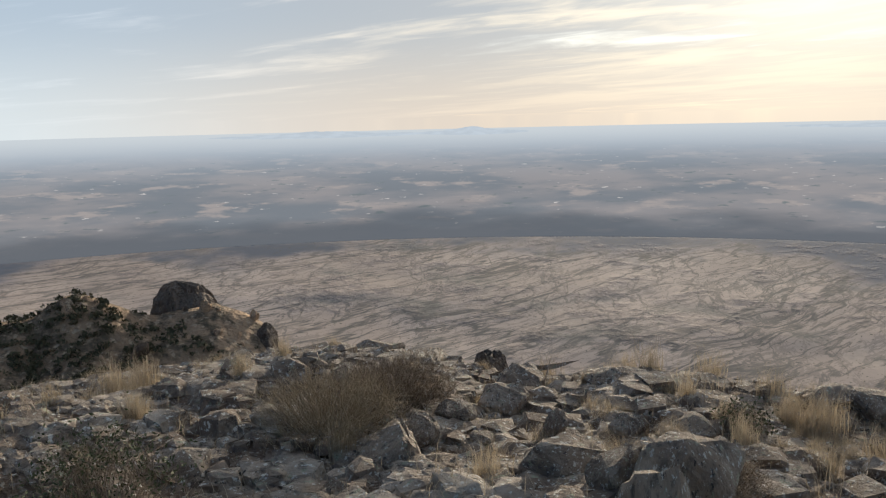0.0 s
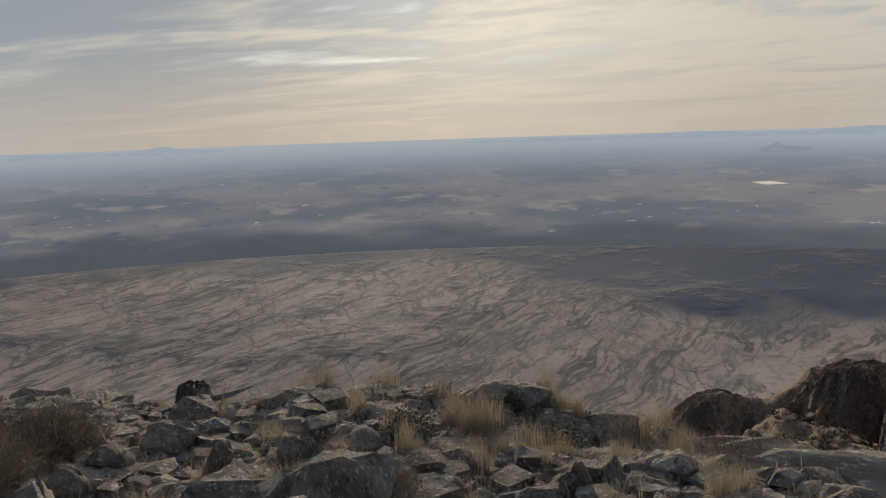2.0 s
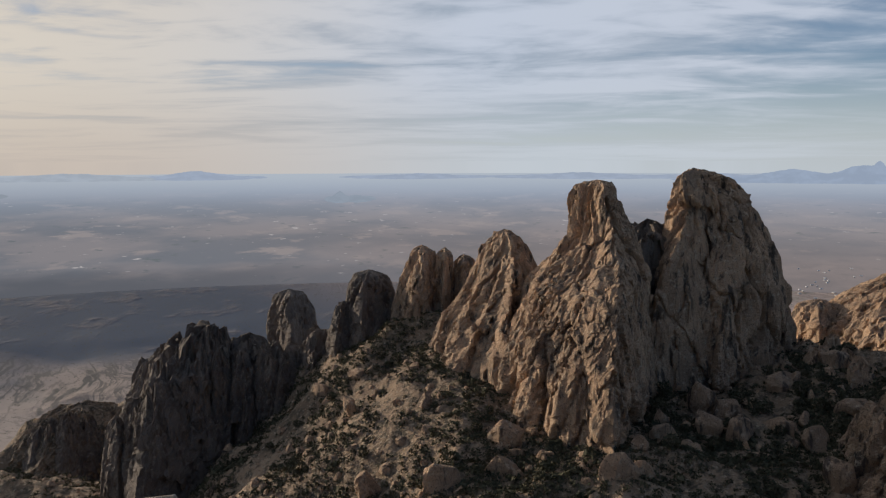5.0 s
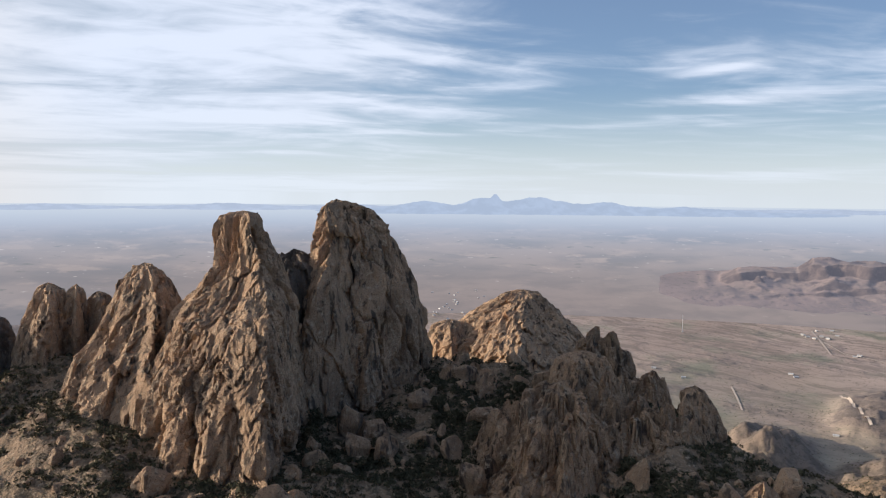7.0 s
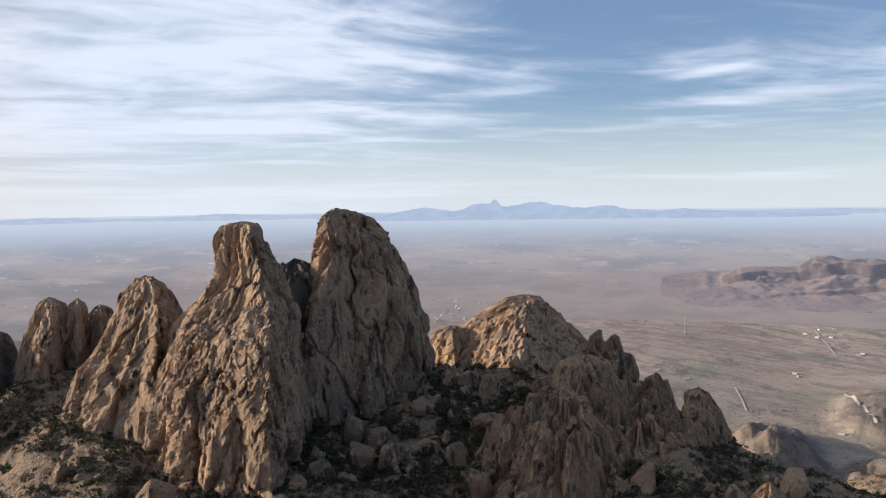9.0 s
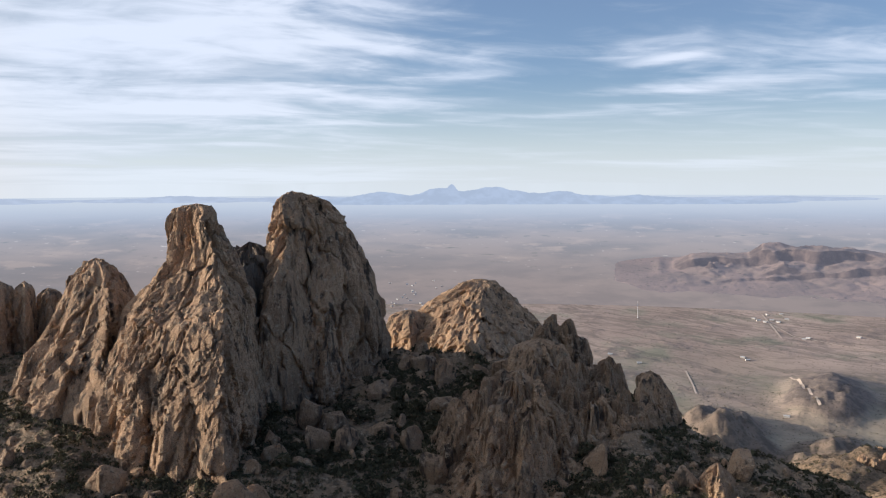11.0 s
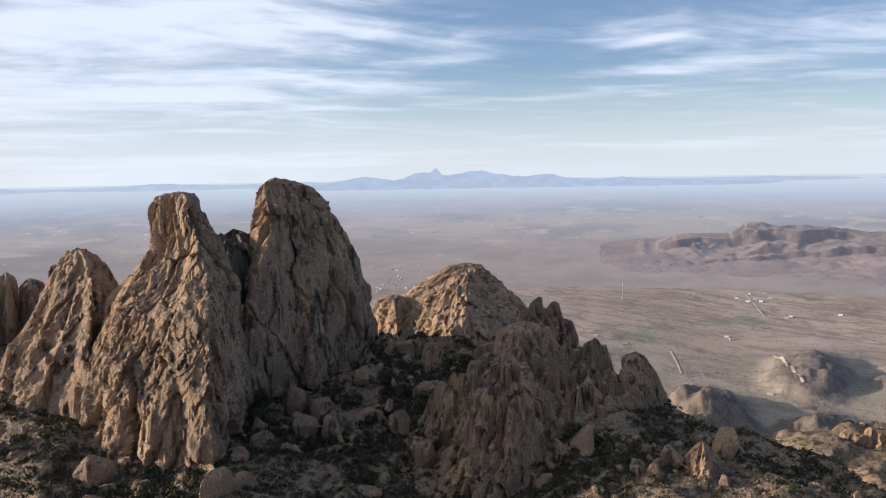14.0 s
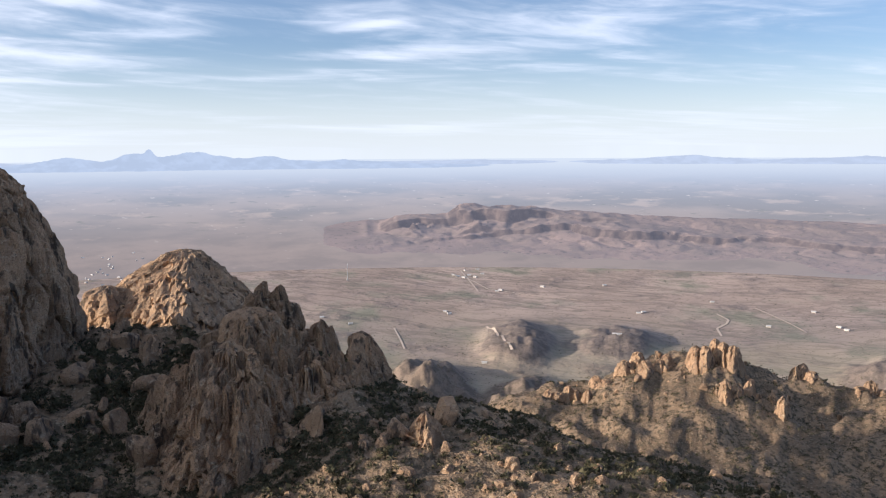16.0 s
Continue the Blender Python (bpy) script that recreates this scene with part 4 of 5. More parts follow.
def slope_stones():
    n = 5200
    az, r = scatter(n, (42, 150), (95, 420), 0.65)
    x, y = r * np.sin(np.radians(az)), r * np.cos(np.radians(az))
    z = ground_height(az, r)
    size = 0.35 + 2.1 * rng.uniform(0, 1, n) ** 4
    t = np.arange(6) / 6 * 2 * math.pi
    ring = np.stack([np.cos(t), np.sin(t), 0 * t], -1)
    shape = np.concatenate([[[0, 0, 0.75]], ring * 0.62 + [0, 0, 0.5], ring * 1.0 - [0, 0, 0.3]])
    v = shape[None] * size[:, None, None] * rng.uniform(0.7, 1.3, (n, 13, 3)) + np.stack([x, y, z], -1)[:, None, :]
    faces = [(0, 1 + i, 1 + (i + 1) % 6) for i in range(6)] + [(1 + i, 7 + i, 7 + (i + 1) % 6) for i in range(6)] + [(1 + i, 7 + (i + 1) % 6, 1 + (i + 1) % 6) for i in range(6)]
    f = (np.array(faces)[None] + 13 * np.arange(n)[:, None, None]).reshape(-1, 3)
    mesh = array_mesh("slope_stones", v.reshape(-1, 3), f)
    mesh.polygons.foreach_set("use_smooth", np.zeros(len(f), dtype=bool))
    mesh.materials.append(CRAG)
    tagged(new("slope_stones", mesh), "tan boulders strewn over the brushy slope", "stones", kind="stuff")


slope_stones()


# ---- the ledge in front: rocks, grass and brush ----
def lichen_rock(tree, add, link):
    k = Kit(tree, add, link)
    shade = k.add("ShaderNodeObjectInfo").outputs["Random"]
    c = k.mix(shade, (0.165, 0.125, 0.092), (0.30, 0.235, 0.175))
    c = k.mix(k.span(k.noise(3.0, 5, 0.6), 0.42, 0.66), c, (0.38, 0.32, 0.25))
    c = k.mix(k.span(k.noise(7.0, 6, 0.65), 0.52, 0.66), c, (0.11, 0.095, 0.08))
    c = k.mix(k.span(k.noise(12.0, 4, 0.7), 0.58, 0.68), c, (0.27, 0.28, 0.20))
    c = k.mix(k.span(k.noise(26.0, 4, 0.65), 0.57, 0.64), c, (0.52, 0.50, 0.44))
    c = k.mix(k.span(k.noise(17.0, 5, 0.7), 0.60, 0.66), c, (0.06, 0.055, 0.05))
    h = k.calc("ADD", k.noise(9.0, 8, 0.65), k.calc("MULTIPLY", k.noise(45.0, 5, 0.6), 0.3))
    return k.surface(c, 0.93, k.bump(h, 0.9, 0.05), 0.2)


def straw(tree, add, link):
    k = Kit(tree, add, link)
    tone = k.add("ShaderNodeNewGeometry").outputs["Random Per Island"]
    each = k.add("ShaderNodeObjectInfo").outputs["Random"]
    c = k.mix(tone, (0.33, 0.26, 0.165), (0.55, 0.46, 0.33))
    c = k.mix(k.calc("MULTIPLY", each, 0.5), c, (0.27, 0.22, 0.16))
    s = k.surface(c, 0.8, specular=0.15)
    t = k.add("ShaderNodeBsdfTranslucent")
    link(c, t.inputs[0])
    m = k.add("ShaderNodeMixShader")
    m.inputs[0].default_value = 0.35
    link(s, m.inputs[1]), link(t.outputs[0], m.inputs[2])
    return m.outputs[0]


def dead_twig(tree, add, link):
    k = Kit(tree, add, link)
    tone = k.add("ShaderNodeNewGeometry").outputs["Random Per Island"]
    return k.surface(k.mix(tone, (0.13, 0.10, 0.075), (0.30, 0.235, 0.165)), 0.9, specular=0.1)


def green_leaf(tree, add, link):
    k = Kit(tree, add, link)
    tone = k.add("ShaderNodeNewGeometry").outputs["Random Per Island"]
    return k.surface(k.mix(tone, (0.045, 0.055, 0.025), (0.12, 0.125, 0.06)), 0.75, specular=0.2)


ROCK, STRAW, TWIG, LEAF = (material(n, f) for n, f in (("lichen_rock", lichen_rock), ("straw", straw), ("dead_twig", dead_twig), ("green_leaf", green_leaf)))
pick = random.Random(11)


def rock_mesh(seed, flat, cuts):
    """An angular boulder about one metre across, sitting on z = 0."""
    rnd = random.Random(seed)
    bm = bmesh.new()
    for _ in range(17):
        v = Vector((rnd.gauss(0, 1), rnd.gauss(0, 1), rnd.gauss(0, 1))).normalized() * rnd.uniform(0.8, 1.1)
        bm.verts.new((v.x * 0.5, v.y * 0.5 * rnd.uniform(0.75, 1.0), v.z * 0.5 * flat))
    hull = bmesh.ops.convex_hull(bm, input=bm.verts)
    bmesh.ops.delete(bm, geom=[g for g in {*hull["geom_interior"], *hull["geom_unused"]} if isinstance(g, bmesh.types.BMVert)], context="VERTS")
    bmesh.ops.bevel(bm, geom=list(bm.edges), offset=0.025, segments=1, affect="EDGES")
    bmesh.ops.triangulate(bm, faces=list(bm.faces))
    bmesh.ops.subdivide_edges(bm, edges=[e for e in bm.edges if e.calc_length() > 0.12], cuts=cuts - 1, use_grid_fill=True)
    bm.normal_update()
    for v in bm.verts:
        p = v.co * 3 + Vector((seed * 3.1, 0, 0))
        v.co += v.normal * (0.055 * noise.noise(p) + 0.03 * noise.noise(p * 3) + 0.015 * noise.noise(p * 8))
    low = min(v.co.z for v in bm.verts)
    bmesh.ops.translate(bm, verts=bm.verts, vec=(0, 0, -low - 0.12 * flat))
    mesh = bpy.data.meshes.new("boulder")
    bm.to_mesh(mesh)
    bm.free()
    mesh.materials.append(ROCK)
    return mesh


ROCKS = [rock_mesh(i, flat, 2) for i, flat in enumerate((0.55, 0.42, 0.65, 0.45, 0.32, 0.55, 0.5, 0.36, 0.28, 0.6))]


def ground_at(az, r):
    """Height of the finished ground sheet at one place."""
    i = int(np.clip(np.searchsorted(GROUND["r"], r) - 1, 0, len(GROUND["r"]) - 2))
    j = min(int((az + 42) / 0.165), 1186)
    u, v = (r - GROUND["r"][i]) / (GROUND["r"][i + 1] - GROUND["r"][i]), (az + 42) / 0.165 - j
    q = GROUND["z"][i:i + 2, j:j + 2]
    return float((q[0, 0] * (1 - v) + q[0, 1] * v) * (1 - u) + (q[1, 0] * (1 - v) + q[1, 1] * v) * u)


def place(az, r, sink=0.0):
    return Vector((r * math.sin(radians(az)), r * math.cos(radians(az)), ground_at(az, r) - sink))


def stone(az, r, size, which, label, turn=None, tilt=(0, 0), stretch=(1, 1, 1), top=None):
    mesh = ROCKS[which % len(ROCKS)]
    p = place(az, r, 0.04 * size)
    sz = size * stretch[2]
    if top is not None:
        high = max(v.co.z for v in mesh.vertices)
        sz = max((top - p.z) / high, 0.35 * size)
        p.z = top - high * sz
    ob = new("rock", mesh)
    ob.matrix_world = Matrix.Translation(p) @ pose(0, 0, 0, tilt[0], tilt[1], turn if turn is not None else pick.uniform(0, 360)) @ Matrix.Diagonal((size * stretch[0], size * stretch[1], sz, 1))
    return tagged(ob, label, "rock", "rocks on the ledge")


GREY, PALE, BROWN = "grey lichen-spotted angular boulder on the ledge", "pale weathered stone lying on gravel", "smooth brown boulder on the ledge"
for az, r, size, which, label, turn, top in (
        (4.6, 3.62, 0.62, 2, GREY, 20, 0.20), (11.0, 2.80, 0.36, 6, BROWN, 60, 0.44), (13.8, 3.30, 0.52, 0, GREY, 130, 0.36), (9.4, 3.35, 0.30, 5, BROWN, 10, 0.24),
        (-7.5, 3.95, 0.62, 3, GREY, 80, 0.12), (5.4, 4.35, 0.24, 4, PALE, 30, 0.05), (10.5, 4.35, 0.30, 7, GREY, 140, 0.04), (10.2, 5.60, 0.55, 1, GREY, 50, -0.09),
        (-9.4, 7.60, 1.00, 8, PALE, 15, -0.67), (-8.8, 9.15, 0.40, 0, GREY, 70, -0.82), (-3.0, 5.15, 0.55, 4, PALE, 100, -0.08), (1.8, 5.15, 0.50, 7, PALE, 160, -0.06),
        (-2.9, 8.35, 0.70, 5, GREY, 40, -0.76), (-6.0, 8.70, 0.60, 9, GREY, 0, -0.70), (30.0, 3.80, 0.34, 2, PALE, 45, 0.09), (31.7, 3.95, 0.38, 6, GREY, 95, 0.03), (28.0, 3.55, 0.30, 9, GREY, 15, 0.06),
        (33.1, 5.45, 0.45, 3, GREY, 120, -0.30), (-27.0, 6.00, 0.60, 5, GREY, 33, -0.28), (-24.5, 6.20, 0.42, 1, BROWN, 77, -0.34), (-21.0, 3.70, 0.50, 8, PALE, 21, -0.02),
        (-24.0, 3.45, 0.55, 4, PALE, 63, 0.02), (-13.5, 3.55, 0.45, 7, PALE, 110, 0.02), (-17.5, 3.60, 0.40, 8, PALE, 5, 0.00), (-4.5, 4.25, 0.30, 5, GREY, 66, 0.06), (-1.8, 4.60, 0.28, 0, PALE, 12, 0.02),
        (24.5, 5.55, 0.50, 4, GREY, 12, -0.10), (26.5, 5.55, 0.45, 0, GREY, 82, -0.10), (16.0, 5.70, 0.55, 7, PALE, 51, -0.15), (20.0, 5.60, 0.40, 3, GREY, 23, -0.13), (3.5, 5.90, 0.60, 8, PALE, 75, -0.14),
        (-16.0, 8.20, 0.80, 3, GREY, 95, -0.60), (-18.5, 7.60, 0.60, 8, PALE, 125, -0.55), (-20.0, 5.0, 0.5, 3, GREY, 15, -0.12), (-14.5, 6.4, 0.7, 5, GREY, 65, -0.3)):
    stone(az, r, size, which, label, turn, top=top)
SLAB = "broad pale bedrock slab sloping off the ledge"
stone(52.2, 3.10, 1.25, 8, SLAB, 25, top=0.33, stretch=(1.0, 0.55, 1))
stone(47.0, 4.30, 1.70, 4, SLAB, -40, top=0.02, stretch=(1.0, 0.6, 1))
stone(43.2, 5.60, 1.50, 8, SLAB, -48, top=-0.42, stretch=(1.0, 0.55, 1))
stone(49.5, 3.7, 0.9, 7, SLAB, 110, top=0.12, stretch=(1.0, 0.6, 1))

count = 0
while count < 290:
    az, u = pick.uniform(-36, 56), pick.random()
    rim = float(along(az, (-36, 9), (-9, 9.2), (-3, 8.3), (3, 6.3), (25, 5.8), (45, 6.2), (56, 3.8)))
    r = 2.9 + (rim - 2.5) * u
    rocky = 0.85 if az < 14 else 0.4 if az < 38 else 0.6
    if pick.random() > rocky:
        continue
    size = 0.08 + 0.27 * pick.random() ** 2.4
    stone(az, r, size, pick.randrange(10), PALE if pick.random() < 0.35 else GREY, tilt=(pick.uniform(-14, 14), pick.uniform(-14, 14)), stretch=(1, pick.uniform(0.6, 1), pick.uniform(0.5, 1.0)))
    count += 1


def pebbles(name, n, least, most, label):
    """Loose broken stone over the ledge, sizes in metres."""
    az, u = rng.uniform(-38, 58, n), rng.uniform(0, 1, n)
    r = 2.3 + (np.interp(az, (-38, -9, 3, 45, 58), (9, 9, 6.3, 6.2, 3.8)) - 2.2) * u
    keep = (az < 13) | (rng.uniform(0, 1, n) < 0.5)
    az, r = az[keep], r[keep]
    n = len(az)
    z = ground_height(az, r)
    size = least + (most - least) * rng.uniform(0, 1, n) ** 2.5
    t = np.arange(5) / 5 * 2 * math.pi
    ring = np.stack([np.cos(t), np.sin(t), 0 * t], -1)
    shape = np.concatenate([[[0.1, 0, 0.45]], ring * 0.75 + [0, 0, 0.36], ring * 1.0 - [0, 0, 0.2]])
    turn = rng.uniform(0, 2 * math.pi, n)
    v = shape[None] * size[:, None, None] * rng.uniform(0.6, 1.35, (n, 11, 3))
    v = np.stack([v[..., 0] * np.cos(turn)[:, None] - v[..., 1] * np.sin(turn)[:, None], v[..., 0] * np.sin(turn)[:, None] + v[..., 1] * np.cos(turn)[:, None], v[..., 2]], -1)
    v = v + np.stack([r * np.sin(np.radians(az)), r * np.cos(np.radians(az)), z], -1)[:, None, :]
    faces = [(0, 1 + i, 1 + (i + 1) % 5) for i in range(5)] + [(1 + i, 6 + i, 6 + (i + 1) % 5) for i in range(5)] + [(1 + i, 6 + (i + 1) % 5, 1 + (i + 1) % 5) for i in range(5)]
    f = (np.array(faces)[None] + 11 * np.arange(n)[:, None, None]).reshape(-1, 3)
    mesh = array_mesh(name, v.reshape(-1, 3), f)
    mesh.polygons.foreach_set("use_smooth", np.zeros(len(f), dtype=bool))
    mesh.materials.append(ROCK)
    tagged(new(name, mesh), label, name, kind="stuff")


pebbles("gravel", 15000, 0.014, 0.09, "loose grey and tan stone chips")
pebbles("rubble", 3200, 0.06, 0.17, "angular grey rock rubble covering the ledge")


def blades(n, height, spread, lean, width, seed):
    """Arrays of thin bent blades that rise from one root: vertices and faces."""
    g = np.random.default_rng(seed)
    az = g.uniform(0, 2 * math.pi, n)
    root = g.normal(size=(n, 2)) * spread
    h = height * g.uniform(0.45, 1.05, n)
    out = lean * g.uniform(0.1, 1.0, n) * h
    side = np.stack([-np.sin(az), np.cos(az), 0 * az], -1) * width
    way = np.stack([np.cos(az), np.sin(az), 0 * az], -1)
    p0 = np.concatenate([root, np.zeros((n, 1)) - 0.02], 1)
    p1 = p0 + way * (out * 0.3)[:, None] + np.array([0, 0, 1]) * (h * 0.6)[:, None]
    p2 = p0 + way * out[:, None] + np.array([0, 0, 1]) * h[:, None]
    v = np.stack([p0 - side, p0 + side, p1 - side * 0.7, p1 + side * 0.7, p2], 1)
    f = np.array([(0, 1, 3), (0, 3, 2), (2, 3, 4)])[None] + 5 * np.arange(n)[:, None, None]
    return v.reshape(-1, 3), f.reshape(-1, 3)


TUFTS = []
for i, (h, lean) in enumerate(((0.30, 0.6), (0.36, 0.5), (0.22, 0.8), (0.42, 0.45), (0.26, 0.9), (0.33, 0.7))):
    tuft_mesh = array_mesh("grass_tuft", *blades(190, h, 0.05, lean * 1.15, 0.0017, 40 + i))
    tuft_mesh.materials.append(STRAW)
    TUFTS.append(tuft_mesh)


def tuft(az, r, size, which):
    ob = new("grass_tuft", TUFTS[which % len(TUFTS)])
    ob.matrix_world = Matrix.Translation(place(az, r)) @ pose(0, 0, 0, pick.uniform(-8, 8), pick.uniform(-8, 8), pick.uniform(0, 360)) @ Matrix.Diagonal((size * 1.1, size * 1.1, size, 1))
    tagged(ob, "dry straw-coloured bunch grass among the rocks", "grass", "grass tufts on the ledge")


count = 0
while count < 170:
    az, u = pick.uniform(-36, 58), pick.random() ** 0.7
    rim = float(along(az, (-36, 9), (-9, 9.2), (-3, 8.3), (3, 6.3), (25, 5.9), (45, 6.6), (58, 3.8)))
    r = 2.9 + (rim - 2.6) * u
    if pick.random() > (0.35 if az < 11 else 1.0 if az < 42 else 0.5):
        continue
    tuft(az, r, pick.uniform(0.28, 0.72), pick.randrange(6))
    count += 1
for az, r, size, which in ((-24.5, 6.3, 1.3, 3), (-23.2, 6.4, 1.2, 0), (-22.3, 6.6, 1.3, 1), (-25.8, 6.2, 1.0, 5), (12.5, 5.9, 1.1, 1), (16.5, 5.9, 1.25, 0), (24.0, 5.0, 1.3, 1), (22.7, 4.9, 1.1, 3), (-0.3, 3.5, 1.0, 4), (9.5, 3.75, 0.9, 5),
                           (33.5, 5.4, 1.2, 0), (35.0, 5.5, 1.2, 1), (20.5, 5.5, 1.2, 0), (27.2, 4.6, 1.1, 1), (38.5, 4.9, 1.2, 4), (37.0, 5.2, 1.1, 5), (55.5, 4.1, 1.2, 2), (57.5, 4.0, 1.3, 4), (59.5, 3.7, 1.2, 2), (-8.0, 4.1, 0.9, 2), (4.5, 6.2, 1.0, 0), (5.6, 6.2, 1.1, 1), (-12, 8.6, 1.2, 2)):
    tuft(az, r, size * 0.74, which)


def loose_grass():
    """Thin dead grass between the tufts."""
    verts, faces, base = [], [], 0
    for i in range(420):
        az = pick.uniform(-36, 58)
        r = pick.uniform(2.8, float(np.interp(az, (-36, -9, 3, 45, 58), (9, 9, 6.2, 6.2, 3.8))))
        v, f = blades(14, 0.16, 0.09, 1.1, 0.0018, 900 + i)
        p = place(az, r)
        verts.append(v + np.array(p))
        faces.append(f + base)
        base += len(v)
    mesh = array_mesh("dead_grass", np.concatenate(verts), np.concatenate(faces))
    mesh.materials.append(STRAW)
    tagged(new("dead_grass", mesh), "thin dry grass between the stones", "grass", kind="stuff")


loose_grass()


def twigs(n, radius, height, seed, thick=0.0022, forks=3):
    """A tangle of bent twigs that forks outwards from one root."""
    g = np.random.default_rng(seed)
    verts, faces = [], []

    def stick(points, w):
        k = len(verts)
        for j, p in enumerate(points):
            s = w * (1 - 0.6 * j / (len(points) - 1))
            for a in range(3):
                verts.append(p + np.array([math.cos(a * 2.1), math.sin(a * 2.1), 0.3 * math.cos(a)]) * s)
        for j in range(len(points) - 1):
            for a in range(3):
                q = k + 3 * j
                faces.append((q + a, q + (a + 1) % 3, q + 3 + (a + 1) % 3, q + 3 + a))
    tips = []
    for _ in range(n):
        az, out = g.uniform(0, 2 * math.pi), radius * math.sqrt(g.uniform(0.02, 1))
        h = height * (1 - 0.55 * (out / radius) ** 2) * g.uniform(0.6, 1.05)
        root = np.array([math.cos(az), math.sin(az), 0]) * out * 0.35
        tip = np.array([math.cos(az) * out, math.sin(az) * out, h])
        mid = (root + tip) / 2 + g.normal(size=3) * 0.12 * height
        stick([root, mid, tip], thick * g.uniform(0.7, 1.5))
        tips.append(tip)
        for _ in range(forks):
            e = tip + g.normal(size=3) * np.array([0.16, 0.16, 0.14]) * height
            stick([mid * 0.4 + tip * 0.6, (mid + e) / 2 + g.normal(size=3) * 0.03, e], thick * 0.55)
            tips.append(e)
    return np.array(verts), np.array(faces), np.array(tips)


def shrub(az, r, radius, height, seed, n, label, leaves=0, stuff=None):
    bush = new("dry_shrub" if not leaves else "green_shrub")
    bush.location = place(az, r)
    tagged(bush, label, "shrub")
    v, f, tips = twigs(n, radius, height, seed)
    mesh = array_mesh("twig_tangle", v, f)
    mesh.materials.append(stuff or TWIG)
    new("twig_tangle", mesh).parent = bush
    if leaves:
        g = np.random.default_rng(seed)
        c = tips[g.integers(0, len(tips), leaves)] + g.normal(size=(leaves, 3)) * 0.025
        e1, e2 = g.normal(size=(leaves, 3)), g.normal(size=(leaves, 3))
        e1, e2 = (e / np.linalg.norm(e, axis=1, keepdims=True) * 0.012 for e in (e1, e2))
        tri = np.stack([c - e1, c + e2 * 0.5, c + e1, c - e2 * 0.5], 1).reshape(-1, 3)
        leaf = array_mesh("foliage", tri, np.arange(len(tri)).reshape(-1, 4))
        leaf.materials.append(LEAF)
        new("foliage", leaf).parent = bush
    return bush


shrub(-11.0, 4.4, 0.46, 0.38, 3, 420, "tan twiggy dead shrub between the boulders", stuff=STRAW)
shrub(-6.0, 4.9, 0.42, 0.34, 4, 420, "brown tangled dead shrub between the boulders")
shrub(15.2, 3.45, 0.30, 0.30, 5, 300, "grey tangle of dead twigs against a boulder")
shrub(41.0, 4.7, 0.35, 0.28, 8, 260, "grey-brown twiggy shrub beside the bedrock slab")
shrub(-26.8, 3.7, 0.34, 0.42, 6, 170, "sparse green shrub at the edge of the ledge", 1500)
shrub(18.5, 4.6, 0.16, 0.16, 7, 80, "low dark green shrub in the gravel", 500)
shrub(29.0, 4.9, 0.16, 0.14, 9, 80, "small dull green shrub among grass", 450)


# ---- lesser crags breaking through the steep slopes ----
CRAGS = []
for i, flat in enumerate((1.0, 1.3, 0.8, 1.1, 0.9, 1.5)):
    crag_mesh = rock_mesh(60 + i, flat, 2)
    crag_mesh.materials.clear()
    crag_mesh.materials.append(CRAG)
    CRAGS.append(crag_mesh)


def crag(az, r, size, label):
    ob = new("crag", CRAGS[pick.randrange(len(CRAGS))])
    ob.matrix_world = Matrix.Translation(place(az, r, 0.22 * size)) @ pose(0, 0, 0, pick.uniform(-18, 18), pick.uniform(-18, 18), pick.uniform(0, 360)) @ Matrix.Diagonal((size, size * pick.uniform(0.6, 1.0), size * pick.uniform(0.7, 1.2), 1))
    tagged(ob, label, "rock", "lesser crags on the slope")


for i in range(130):
    crag(pick.uniform(66, 119), pick.uniform(205, 300), 3.0 + 11.0 * pick.random() ** 2, "broken tan crag jutting from the steep brushy slope")
for i in range(40):
    crag(pick.uniform(44, 66), pick.uniform(270, 400), 2.5 + 6.0 * pick.random() ** 2, "grey boulder half sunk in the brushy slope")
for i in range(64):
    b = pick.choice((128.3, 132.8, 134.5, 138.0, 139.8, 141.0, 145, 130.5)) + pick.gauss(0, 1.1)
    crag(b, pick.uniform(570, 640), 2.5 + 6.5 * pick.random() ** 2, "orange block of rock on the far hill")
for i in range(26):
    crag(pick.uniform(-28, -12), pick.uniform(105, 132), 0.8 + 2.2 * pick.random() ** 2, "dark boulder among shrubs on the neighbouring hill")


# ---- out on the plain: ranch houses, tracks, mast and pond ----
def paint(name, colour, rough=0.7):
    def build(tree, add, link):
        k = Kit(tree, add, link)
        c = k.mix(k.span(k.noise(0.8, 4), 0.4, 0.7), colour, tuple(v * 0.8 for v in colour))
        return k.surface(c, rough)
    return material(name, build)


WALL, ROOF, TRACK, STEEL = paint("pale_wall", (0.62, 0.59, 0.54)), paint("tin_roof", (0.62, 0.61, 0.60), 0.5), paint("dirt_track", (0.68, 0.56, 0.45), 0.95), paint("mast_steel", (0.6, 0.6, 0.6), 0.5)


def part(name, bm, mat, parent, label=""):
    mesh = bpy.data.meshes.new(name)
    bm.to_mesh(mesh)
    bm.free()
    mesh.materials.append(mat)
    ob = new(name, mesh)
    ob.parent = parent
    return tagged(ob, label)


